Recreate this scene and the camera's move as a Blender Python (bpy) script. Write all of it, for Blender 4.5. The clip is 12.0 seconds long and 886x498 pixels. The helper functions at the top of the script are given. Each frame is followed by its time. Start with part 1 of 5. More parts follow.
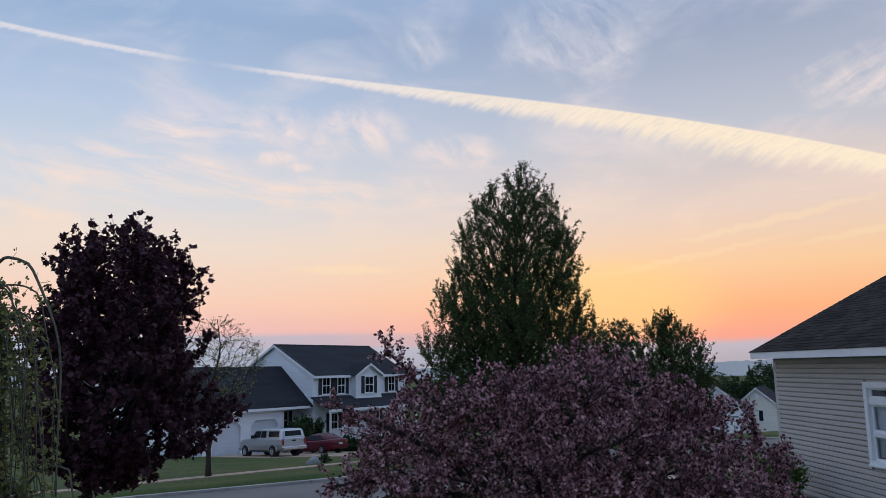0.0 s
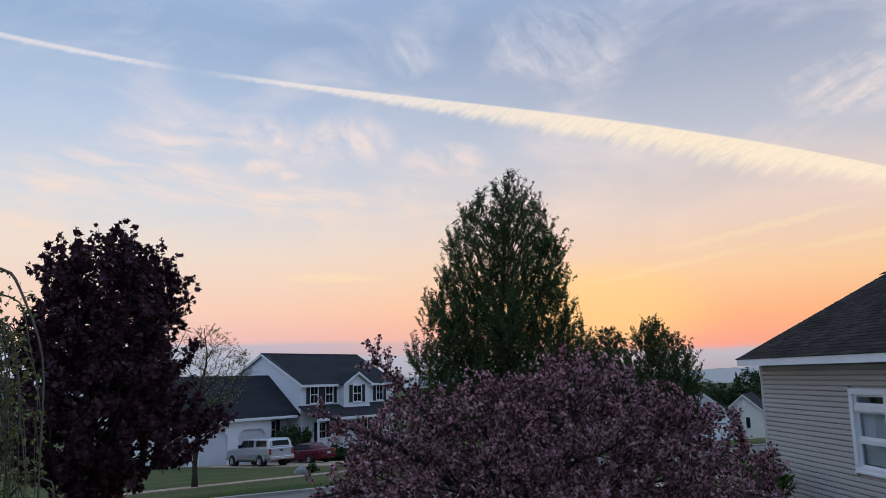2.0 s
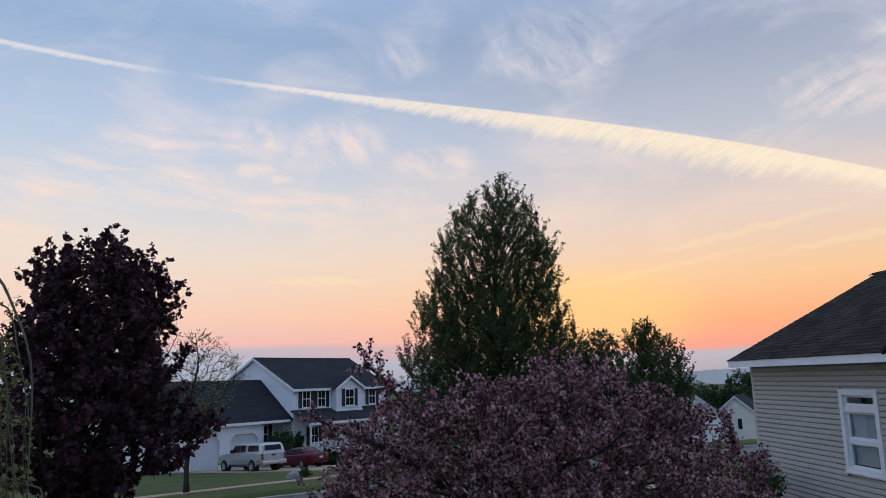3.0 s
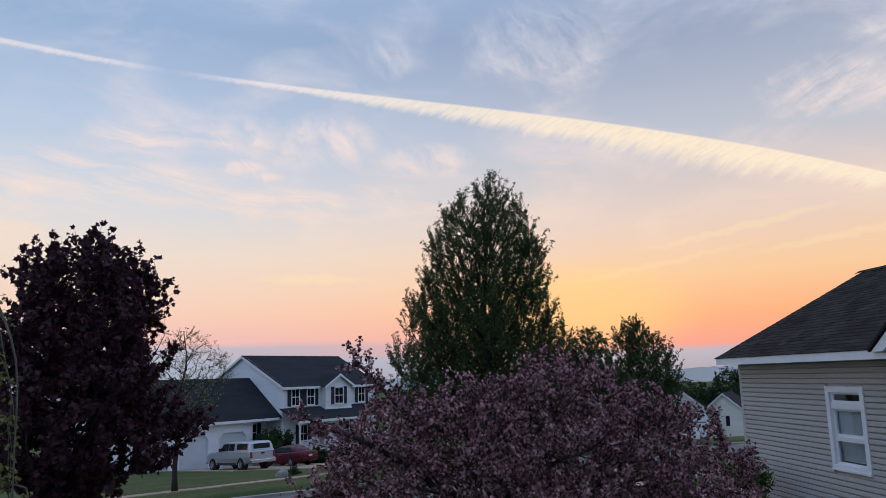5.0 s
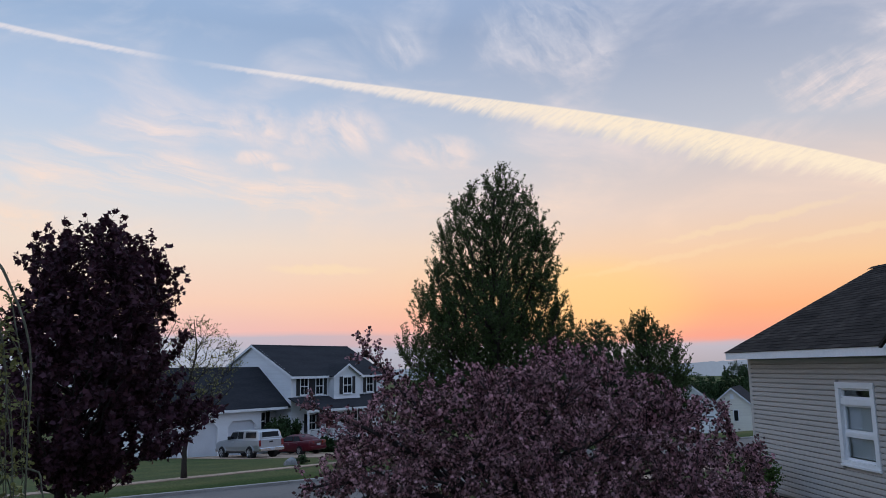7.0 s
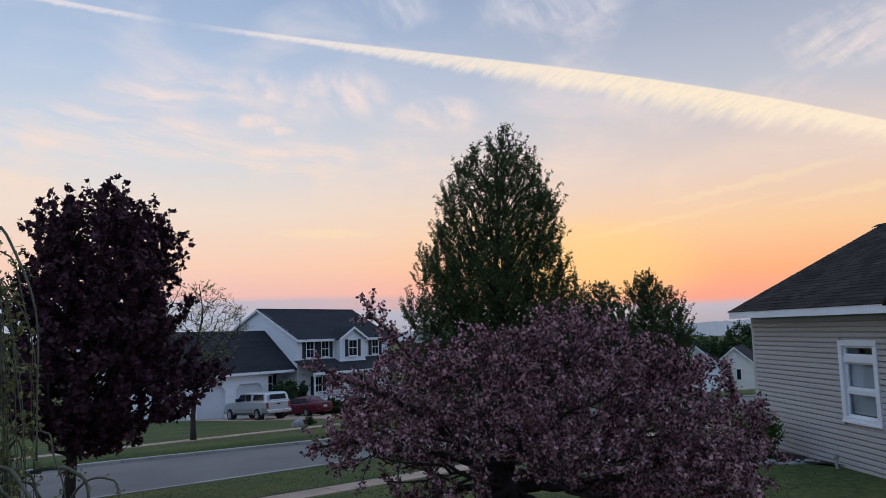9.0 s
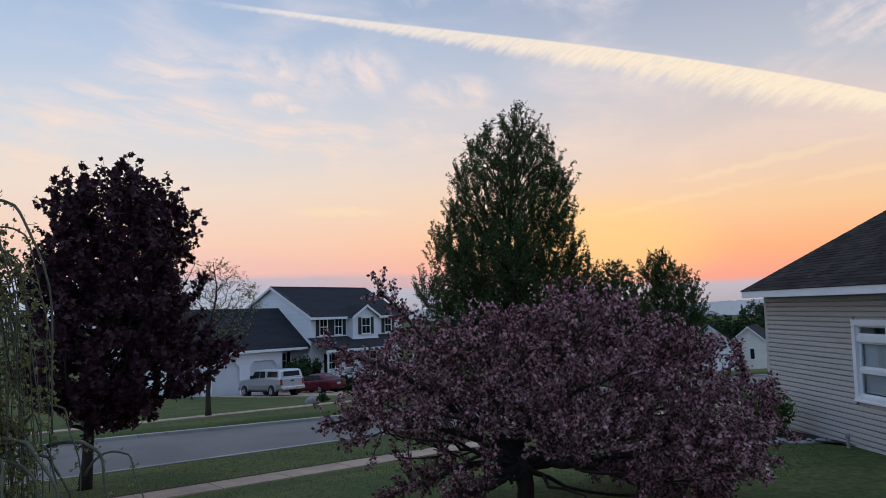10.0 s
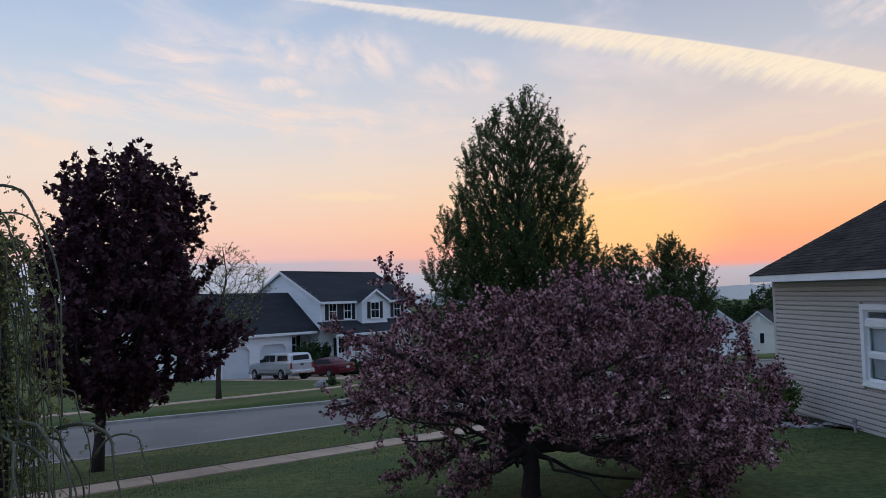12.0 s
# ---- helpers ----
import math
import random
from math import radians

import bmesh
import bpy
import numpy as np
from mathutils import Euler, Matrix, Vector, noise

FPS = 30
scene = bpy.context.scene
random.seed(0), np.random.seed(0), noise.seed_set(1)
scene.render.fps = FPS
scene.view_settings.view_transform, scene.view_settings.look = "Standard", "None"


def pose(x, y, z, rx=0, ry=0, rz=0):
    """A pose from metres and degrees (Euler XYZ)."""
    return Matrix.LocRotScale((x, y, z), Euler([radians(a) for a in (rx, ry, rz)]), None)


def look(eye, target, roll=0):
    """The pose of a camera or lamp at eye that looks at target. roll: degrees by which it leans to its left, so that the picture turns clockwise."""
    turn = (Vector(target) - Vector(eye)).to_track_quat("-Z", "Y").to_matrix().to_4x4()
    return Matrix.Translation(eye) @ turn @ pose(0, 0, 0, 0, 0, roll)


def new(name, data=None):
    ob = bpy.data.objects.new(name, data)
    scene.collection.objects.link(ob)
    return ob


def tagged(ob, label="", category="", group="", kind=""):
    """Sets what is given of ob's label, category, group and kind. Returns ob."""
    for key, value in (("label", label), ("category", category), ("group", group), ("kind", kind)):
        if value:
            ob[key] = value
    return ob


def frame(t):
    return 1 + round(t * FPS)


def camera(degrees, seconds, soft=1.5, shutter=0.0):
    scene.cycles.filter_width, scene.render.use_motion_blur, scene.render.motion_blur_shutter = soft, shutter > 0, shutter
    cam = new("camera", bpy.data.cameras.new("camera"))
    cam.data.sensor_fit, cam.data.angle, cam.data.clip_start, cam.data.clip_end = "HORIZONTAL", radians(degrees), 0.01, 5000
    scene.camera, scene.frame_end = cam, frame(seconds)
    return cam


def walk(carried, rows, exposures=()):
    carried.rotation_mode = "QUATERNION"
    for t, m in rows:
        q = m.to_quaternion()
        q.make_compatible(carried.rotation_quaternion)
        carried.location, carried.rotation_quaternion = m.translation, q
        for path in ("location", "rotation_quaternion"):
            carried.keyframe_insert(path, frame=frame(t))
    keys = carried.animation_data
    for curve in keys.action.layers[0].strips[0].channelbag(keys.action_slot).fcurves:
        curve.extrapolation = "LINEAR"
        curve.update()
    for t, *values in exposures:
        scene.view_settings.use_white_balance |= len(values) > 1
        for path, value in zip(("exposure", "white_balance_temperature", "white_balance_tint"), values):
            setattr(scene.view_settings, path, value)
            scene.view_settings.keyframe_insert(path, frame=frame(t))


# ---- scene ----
cam = camera(61.04, 12.0, soft=0.8)
PATH = [
    (0, -0.080, 0.016, 2.613, 9.00, 0.89, -2.53),
    (0.5, -0.082, 0.018, 2.614, 9.14, 0.88, -2.70),
    (1, -0.082, 0.019, 2.614, 9.32, 0.93, -2.92),
    (1.5, -0.081, 0.022, 2.615, 9.47, 1.01, -3.17),
    (2, -0.072, 0.020, 2.617, 9.60, 1.14, -3.40),
    (2.5, -0.062, 0.019, 2.618, 9.71, 1.30, -3.66),
    (3, -0.061, 0.019, 2.617, 9.83, 1.50, -3.95),
    (5, -0.058, 0.029, 2.618, 9.65, 1.59, -4.74),
    (5.5, -0.062, 0.023, 2.618, 9.49, 1.33, -4.66),
    (6, -0.064, 0.023, 2.614, 9.35, 1.06, -4.48),
    (6.5, -0.071, 0.023, 2.615, 9.20, 0.94, -4.32),
    (7, -0.068, 0.024, 2.615, 9.01, 0.91, -4.13),
    (9, -0.062, 0.035, 2.601, 6.19, 1.42, -3.78),
    (9.5, -0.052, 0.031, 2.601, 5.31, 1.37, -3.39),
    (10, -0.034, 0.024, 2.599, 4.57, 1.22, -2.80),
    (10.5, -0.014, 0.010, 2.599, 4.01, 1.16, -2.22),
    (11, -0.005, 0.006, 2.601, 3.68, 1.16, -1.97),
    (11.5, -0.001, 0.004, 2.602, 3.49, 1.19, -1.99),
    (12, -0.000, 0.001, 2.601, 3.40, 1.20, -2.10),
]
walk(cam, [(t, pose(x, y, z, 90 + pitch, roll, yaw)) for t, x, y, z, pitch, roll, yaw in PATH])
scene.view_settings.exposure = 0.0


# ---- colours and small helpers ----
def srgb(r, g, b):
    """Linear colour from display values 0..255."""
    def lin(c):
        c /= 255
        return c / 12.92 if c <= 0.04045 else ((c + 0.055) / 1.055) ** 2.4
    return (lin(r), lin(g), lin(b), 1.0)


class Node:
    """A socket with arithmetic."""

    def __init__(self, nt, sock):
        self.nt, self.sock = nt, sock

    def op(self, kind, other=None, third=None, clamp=False):
        n = self.nt.nodes.new("ShaderNodeMath")
        n.operation, n.use_clamp = kind, clamp
        for k, v in enumerate((self, other, third)):
            if isinstance(v, Node):
                self.nt.links.new(v.sock, n.inputs[k])
            elif v is not None:
                n.inputs[k].default_value = v
        return Node(self.nt, n.outputs[0])

    def __add__(self, o): return self.op("ADD", o)
    def __sub__(self, o): return self.op("SUBTRACT", o)
    def __mul__(self, o): return self.op("MULTIPLY", o)
    def __truediv__(self, o): return self.op("DIVIDE", o)

    def smooth(self, lo, hi, a=0.0, b=1.0):
        n = self.nt.nodes.new("ShaderNodeMapRange")
        n.interpolation_type = "SMOOTHSTEP"
        self.nt.links.new(self.sock, n.inputs[0])
        for k, v in zip((1, 2, 3, 4), (lo, hi, a, b)):
            n.inputs[k].default_value = v
        return Node(self.nt, n.outputs[0])


def vec(nt, x, y, z=0.0):
    n = nt.nodes.new("ShaderNodeCombineXYZ")
    for k, v in enumerate((x, y, z)):
        if isinstance(v, Node):
            nt.links.new(v.sock, n.inputs[k])
        else:
            n.inputs[k].default_value = v
    return Node(nt, n.outputs[0])


def noise_of(nt, v, scale, detail=4.0, rough=0.55, distort=0.0):
    n = nt.nodes.new("ShaderNodeTexNoise")
    nt.links.new(v.sock, n.inputs["Vector"])
    for k, val in (("Scale", scale), ("Detail", detail), ("Roughness", rough), ("Distortion", distort)):
        n.inputs[k].default_value = val
    return Node(nt, n.outputs["Fac"])


def ramp(nt, fac, stops):
    n = nt.nodes.new("ShaderNodeValToRGB")
    nt.links.new(fac.sock, n.inputs[0])
    els = n.color_ramp.elements
    while len(els) < len(stops):
        els.new(0.5)
    for e, (p, c) in zip(els, stops):
        e.position, e.color = p, c
    return Node(nt, n.outputs[0])


def mix(nt, fac, a, b, kind="MIX"):
    n = nt.nodes.new("ShaderNodeMix")
    n.data_type, n.blend_type = "RGBA", kind
    for k, v in ((0, fac), (6, a), (7, b)):
        if isinstance(v, Node):
            nt.links.new(v.sock, n.inputs[k])
        else:
            n.inputs[k].default_value = v
    return Node(nt, n.outputs[2])


# ---- sky: a clear dawn with cirrus and one contrail ----
SUN_AZ, SUN_EL = 14.5, 1.5
world = bpy.data.worlds.new("sky")
scene.world = world
world.use_nodes = True
nt = world.node_tree
nt.nodes.clear()
tc = nt.nodes.new("ShaderNodeTexCoord")
sep = nt.nodes.new("ShaderNodeSeparateXYZ")
nt.links.new(tc.outputs["Generated"], sep.inputs[0])
dx, dy, dz = (Node(nt, sep.outputs[k]) for k in range(3))
el = dz.op("ARCSINE") * (180 / math.pi)
az = dx.op("ARCTAN2", dy) * (180 / math.pi)
side = az.smooth(-24, 30) * az.smooth(60, 130, 1.0, 0.0)
ripple = noise_of(nt, vec(nt, az * 0.35, el * 1.2), 0.5, 4.0, 0.55)
up = ((el + (ripple - 0.5) * 0.5) / 60.0).op("ADD", 0.1, clamp=True)


def at_el(e):
    return e / 60 + 0.1


cool = ramp(nt, up, [(0.0, srgb(70, 75, 85)), (at_el(-0.5), srgb(160, 170, 188)), (at_el(2.45), srgb(178, 187, 206)), (at_el(2.8), srgb(236, 192, 190)),
                     (at_el(5), srgb(247, 208, 188)), (at_el(9), srgb(238, 221, 208)), (at_el(13), srgb(211, 217, 226)),
                     (at_el(19), srgb(181, 199, 225)), (at_el(25), srgb(152, 177, 211)), (at_el(38), srgb(168, 196, 236)), (1.0, srgb(178, 206, 246))])
warm = ramp(nt, up, [(0.0, srgb(70, 75, 85)), (at_el(-0.5), srgb(160, 162, 172)), (at_el(1.45), srgb(178, 181, 197)), (at_el(1.8), srgb(244, 160, 142)),
                     (at_el(4), srgb(251, 178, 132)), (at_el(7), srgb(248, 203, 158)), (at_el(11), srgb(232, 208, 194)),
                     (at_el(17), srgb(192, 196, 208)), (at_el(25), srgb(150, 164, 192)), (at_el(38), srgb(168, 194, 234)), (1.0, srgb(178, 206, 246))])
sky = mix(nt, side, cool, warm)
back = ramp(nt, up, [(0.0, srgb(70, 75, 85)), (at_el(-0.5), srgb(140, 152, 180)), (at_el(4), srgb(158, 172, 204)), (at_el(10), srgb(170, 186, 218)),
                     (at_el(20), srgb(168, 192, 230)), (at_el(38), srgb(166, 196, 240)), (1.0, srgb(172, 204, 250))])
sky = mix(nt, az.op("ABSOLUTE").smooth(48, 110), sky, back)
ga, ge = (az - SUN_AZ) / 8.5, (el - 4.6) / 3.4
glow = (ga * ga + ge * ge).smooth(0.0, 1.6, 0.55, 0.0)
above = (el + az * 0.045).smooth(2.0, 3.2)
sky = mix(nt, glow * above, sky, srgb(255, 214, 134))

# cirrus: combed streaks inside soft patches; each patch is combed its own way
soft = noise_of(nt, vec(nt, az * 0.7, el * 1.3), 0.14, 5.0, 0.55, 0.6)
fine = noise_of(nt, vec(nt, az * 1.3 + el * 0.8, el * 0.8), 0.5, 6.0, 0.62, 0.6)


def combed(tilt, along, across, seed, bend):
    """Noise drawn out along a line that rises by tilt degrees towards the right."""
    c, s_ = math.cos(radians(tilt)), math.sin(radians(tilt))
    u, w = az * c + el * s_, el * c - az * s_
    return noise_of(nt, vec(nt, u * along, w * across + (soft - 0.5) * bend, seed), 1.0, 6.0, 0.6, 0.25)


def patches(rows):
    total = None
    for a0, e0, wa, we, k in rows:
        pa, pe = (az - a0) / wa + (fine - 0.5) * 0.9, (el - e0) / we + (soft - 0.5) * 1.2
        one = (pa * pa + pe * pe).smooth(0.0, 1.8, k, 0.0)
        total = one if total is None else total.op("MAXIMUM", one)
    return total


rising = combed(24, 0.20, 1.15, 1.0, 2.5)
falling = combed(-40, 0.26, 0.75, 5.0, 4.5)
level = combed(-8, 0.10, 0.9, 9.0, 3.0)
thin = (rising.smooth(0.36, 0.72) * 0.8 + fine.smooth(0.35, 0.7) * 0.3) * patches(((34.5, 18.6, 4.8, 1.9, 0.75), (29, 15.6, 3.5, 1.2, 0.3), (41, 21.5, 5.0, 1.8, 0.5)))
thin = thin + (falling.smooth(0.34, 0.74) * 0.75 + fine.smooth(0.36, 0.68) * 0.4) * patches(((13.0, 24.4, 5.5, 2.6, 0.50), (16.5, 22.6, 2.2, 1.4, 0.45), (-3.6, 17.8, 3.2, 1.9, 0.75), (-10.2, 18.2, 2.6, 1.4, 0.6), (4.2, 16.4, 3.0, 1.1, 0.75), (1.0, 13.6, 2.2, 1.0, 0.45)))
thin = thin + level.smooth(0.36, 0.68) * patches(((-20, 14.0, 8.0, 2.2, 0.6), (-7.0, 13.0, 5.5, 1.2, 0.75), (-30, 10.5, 7.0, 1.0, 0.6), (6, 12.4, 7.0, 1.0, 0.35), (-16, 17.5, 5.0, 1.2, 0.35)))
thin = thin + patches(((-10.0, 15.7, 1.5, 0.55, 0.62), (-8.7, 15.1, 1.3, 0.35, 0.55), (1.2, 24.0, 1.7, 1.6, 0.34))) * fine.smooth(0.30, 0.62)
thin = thin + soft.smooth(0.42, 0.75) * el.smooth(7, 12) * level.smooth(0.2, 0.7, 0.2, 0.55)
lit = ramp(nt, up, [(at_el(4), srgb(255, 205, 160)), (at_el(10), srgb(255, 222, 196)), (at_el(16), srgb(250, 226, 216)), (at_el(25), srgb(222, 222, 232))])
sky = mix(nt, thin.op("MINIMUM", 0.9), sky, lit)

# low long yellow streaks
low = None
for a0, e0, tilt, wa, we, k in ((27, 9.9, 0.16, 7, 0.3, 0.32), (21, 7.7, 0.17, 7, 0.25, 0.22), (-5, 7.5, 0.0, 4, 0.4, 0.4), (34, 8.8, 0.12, 6, 0.3, 0.28)):
    pa = (az - a0) / wa
    pe = (el - e0 - (az - a0) * tilt + (fine - 0.5) * 0.9) / we
    patch = (pa * pa + pe * pe).smooth(0.0, 1.5, k, 0.0)
    low = patch if low is None else low.op("MAXIMUM", patch)
sky = mix(nt, low, sky, srgb(255, 228, 182))

# the contrail widens and frays downwards as it ages
c3, c2, c1, c0 = np.polyfit((-27, -10.07, 5.16, 12.0, 18.98, 27.0, 35.0), (22.7, 21.98, 20.66, 19.5, 18.05, 16.0, 13.0), 3)
line = ((az * float(c3) + float(c2)) * az + float(c1)) * az + float(c0)
below = line - el
width = (az * 0.058 + 0.80).op("MINIMUM", az * -0.095 + 4.6).op("MAXIMUM", 0.36)
fray = noise_of(nt, vec(nt, az * 1.0 + below * 0.9, below * 0.22), 1.5, 6.0, 0.7)
puff = noise_of(nt, vec(nt, az, el), 1.1, 5.0, 0.6)
depth = below / width + (fray - 0.5) * 1.4
edge = below.smooth(-0.12, 0.06) * depth.smooth(0.4, 1.2, 1.0, 0.0)
ribs = noise_of(nt, vec(nt, az * 1.0 + below * 1.3, below * 0.35), 3.2, 5.0, 0.65)
edge = edge * ribs.smooth(0.25, 0.6, 0.62, 1.0)
left_old = az.smooth(-21, -15, 1.0, 0.0)
right_old = az.smooth(-16.5, -8)
trail = edge * left_old.op("MAXIMUM", right_old) * puff.smooth(0.1, 0.5, 0.72, 1.0)
sky = mix(nt, trail * az.smooth(-20, -2, 0.78, 0.93), sky, mix(nt, az.smooth(-20, 25), srgb(232, 226, 230), srgb(255, 236, 208)))

nishita = nt.nodes.new("ShaderNodeTexSky")
nishita.sky_type, nishita.sun_disc = "NISHITA", False
nishita.sun_elevation, nishita.sun_rotation = radians(SUN_EL), radians(SUN_AZ)
bg = nt.nodes.new("ShaderNodeBackground")
both = mix(nt, 0.004, sky, Node(nt, nishita.outputs[0]), "ADD")
nt.links.new(both.sock, bg.inputs[0])
bg.inputs[1].default_value = 1.0
out = nt.nodes.new("ShaderNodeOutputWorld")
nt.links.new(bg.outputs[0], out.inputs[0])

sun = new("sun", bpy.data.lights.new("sun", "SUN"))
sun.data.energy, sun.data.angle, sun.data.color = 0.25, radians(6), (1.0, 0.72, 0.45)
_a, _e = radians(SUN_AZ), radians(SUN_EL)
sun.matrix_world = look((0, 0, 0), (-math.sin(_a) * math.cos(_e), -math.cos(_a) * math.cos(_e), -math.sin(_e)))


# ---- materials ----
def material(name, base, rough=0.8, vary=0.25, scale=3.0, fine=40.0, bump=0.15, metal=0.0, tint=None, piece=0.0, island=0.0,
             through_light=0.0, spec=0.3, coord="Object", stretch=(1, 1, 1)):
    """Base colour with broad and fine variation and a fine relief. piece: variation from object to object; island: from leaf to leaf."""
    m = bpy.data.materials.new(name)
    m.use_nodes = True
    t = m.node_tree
    b = t.nodes["Principled BSDF"]
    tcn = t.nodes.new("ShaderNodeTexCoord")
    mp = t.nodes.new("ShaderNodeMapping")
    mp.inputs["Scale"].default_value = stretch
    t.links.new(tcn.outputs[coord], mp.inputs[0])
    p = Node(t, mp.outputs[0])
    base = (*base[:3], 1.0)
    second = (*tint[:3], 1.0) if tint else tuple(c * 0.6 for c in base[:3]) + (1.0,)
    broad, grain = noise_of(t, p, scale, 5.0, 0.6), noise_of(t, p, fine, 4.0, 0.6)
    col = mix(t, broad.smooth(0.35, 0.7, 0.0, min(1.0, vary * 2.2)), base, second)
    shade = grain.smooth(0.25, 0.75, 1.0 - vary * 0.6, 1.0 + vary * 0.5)
    if piece:
        oi = t.nodes.new("ShaderNodeObjectInfo")
        shade = shade * (Node(t, oi.outputs["Random"]) * (2 * piece) + (1 - piece))
    if island:
        ge_n = t.nodes.new("ShaderNodeNewGeometry")
        shade = shade * (Node(t, ge_n.outputs["Random Per Island"]) * (2 * island) + (1 - island))
    col = mix(t, 1.0, col, vec(t, shade, shade, shade), "MULTIPLY")
    t.links.new(col.sock, b.inputs["Base Color"])
    b.inputs["Roughness"].default_value, b.inputs["Metallic"].default_value = rough, metal
    b.inputs["Specular IOR Level"].default_value = spec
    if bump:
        bn = t.nodes.new("ShaderNodeBump")
        bn.inputs["Strength"].default_value, bn.inputs["Distance"].default_value = bump, 0.02
        t.links.new(grain.sock, bn.inputs["Height"])
        t.links.new(bn.outputs[0], b.inputs["Normal"])
    if through_light:
        tr = t.nodes.new("ShaderNodeBsdfTranslucent")
        t.links.new(col.sock, tr.inputs[0])
        ms = t.nodes.new("ShaderNodeMixShader")
        ms.inputs[0].default_value = through_light
        o = t.nodes["Material Output"]
        t.links.new(b.outputs[0], ms.inputs[1])
        t.links.new(tr.outputs[0], ms.inputs[2])
        t.links.new(ms.outputs[0], o.inputs[0])
    return m


GRASS = material("lawn", (0.060, 0.084, 0.030), 0.95, 0.6, 0.45, 9.0, 0.6, tint=(0.100, 0.108, 0.038), spec=0.1)
BLADE = material("grass_blade", (0.074, 0.104, 0.036), 0.9, 0.4, 1.0, 9.0, 0.0, island=0.4, through_light=0.25, spec=0.1)
ASPHALT = material("asphalt", (0.195, 0.178, 0.166), 0.9, 0.3, 0.5, 60.0, 0.35, tint=(0.145, 0.133, 0.124), spec=0.15)
CONCRETE = material("concrete", (0.43, 0.31, 0.23), 0.9, 0.3, 1.2, 50.0, 0.25, piece=0.08)
KERB = material("kerb_concrete", (0.34, 0.32, 0.30), 0.9, 0.3, 1.0, 40.0, 0.25, piece=0.1)
SOIL = material("soil", (0.035, 0.026, 0.02), 1.0, 0.4, 3.0, 30.0, 0.6)
SIDING = material("vinyl_siding", (0.475, 0.453, 0.435), 0.6, 0.10, 0.8, 30.0, 0.05, piece=0.025, stretch=(1, 0.3, 2))
WHITE = material("white_paint", (0.80, 0.82, 0.85), 0.5, 0.08, 1.5, 30.0, 0.05)
BLUEWHITE = material("white_siding", (0.77, 0.80, 0.84), 0.6, 0.08, 0.6, 12.0, 0.1, stretch=(0.2, 0.2, 6))
CREAM = material("cream_siding", (0.80, 0.76, 0.67), 0.7, 0.1, 0.6, 12.0, 0.1, stretch=(0.2, 0.2, 6))
SHINGLE = material("asphalt_shingle", (0.036, 0.030, 0.027), 0.95, 0.4, 1.5, 60.0, 0.5, island=0.4, piece=0.15, spec=0.12)
DOOR_WHITE = material("garage_door_paint", (0.62, 0.65, 0.70), 0.55, 0.1, 1.0, 20.0, 0.05)
SHINGLE_FAR = material("dark_shingle", (0.032, 0.034, 0.040), 0.95, 0.3, 0.7, 9.0, 0.5, piece=0.12, spec=0.12, stretch=(0.4, 0.4, 3))
SHUTTER = material("shutter_paint", (0.020, 0.022, 0.026), 0.6, 0.2, 2.0, 20.0, 0.1)
REDDOOR = material("red_door_paint", (0.10, 0.022, 0.018), 0.5, 0.15, 2.0, 20.0, 0.1)
BLIND = material("blind", (0.75, 0.75, 0.76), 0.6, 0.08, 3.0, 20.0, 0.0)
DARKROOM = material("room_plaster", (0.16, 0.155, 0.15), 0.9, 0.1, 1.0, 20.0, 0.0)
BARK = material("bark", (0.045, 0.036, 0.030), 0.95, 0.4, 6.0, 45.0, 0.8, stretch=(1, 1, 0.35))
BARK_DARK = material("dark_bark", (0.036, 0.028, 0.026), 0.95, 0.4, 6.0, 45.0, 0.8, stretch=(1, 1, 0.35))
STEM = material("green_brown_stem", (0.135, 0.13, 0.09), 0.8, 0.35, 8.0, 60.0, 0.3)
LEAF_MAPLE = material("purple_maple_leaf", (0.064, 0.026, 0.038), 0.6, 0.2, 2.0, 20.0, 0.0, island=0.5, through_light=0.15, spec=0.15)
LEAF_GREEN = material("green_leaf", (0.058, 0.088, 0.030), 0.7, 0.25, 0.6, 10.0, 0.0, island=0.45, through_light=0.25, spec=0.15)
LEAF_DEEP = material("deep_green_leaf", (0.040, 0.070, 0.028), 0.7, 0.25, 0.6, 10.0, 0.0, island=0.4, through_light=0.2, spec=0.15)
LEAF_YOUNG = material("young_leaf", (0.235, 0.23, 0.088), 0.7, 0.25, 1.0, 10.0, 0.0, island=0.45, through_light=0.3, spec=0.2)
BLOSSOM = material("crab_blossom", (0.52, 0.30, 0.335), 0.8, 0.3, 2.0, 14.0, 0.0, island=0.6, through_light=0.4, spec=0.1, tint=(0.26, 0.10, 0.12))
LEAF_CRAB = material("bronze_crab_leaf", (0.095, 0.050, 0.046), 0.7, 0.3, 2.0, 14.0, 0.0, island=0.45, through_light=0.2, spec=0.15)
SHRUB_LEAF = material("shrub_leaf", (0.080, 0.135, 0.032), 0.6, 0.3, 2.0, 14.0, 0.0, island=0.4, through_light=0.2, spec=0.2)
STONE = material("fieldstone", (0.30, 0.30, 0.30), 0.9, 0.35, 3.0, 25.0, 0.6, piece=0.2)
SILVER = material("silver_car_paint", (0.46, 0.48, 0.51), 0.30, 0.05, 1.0, 30.0, 0.0, metal=0.75, spec=0.5)
REDCAR = material("dark_red_car_paint", (0.090, 0.004, 0.014), 0.28, 0.05, 1.0, 30.0, 0.0, metal=0.0, spec=0.35)
TYRE = material("tyre_rubber", (0.018, 0.018, 0.019), 0.9, 0.2, 6.0, 40.0, 0.2)
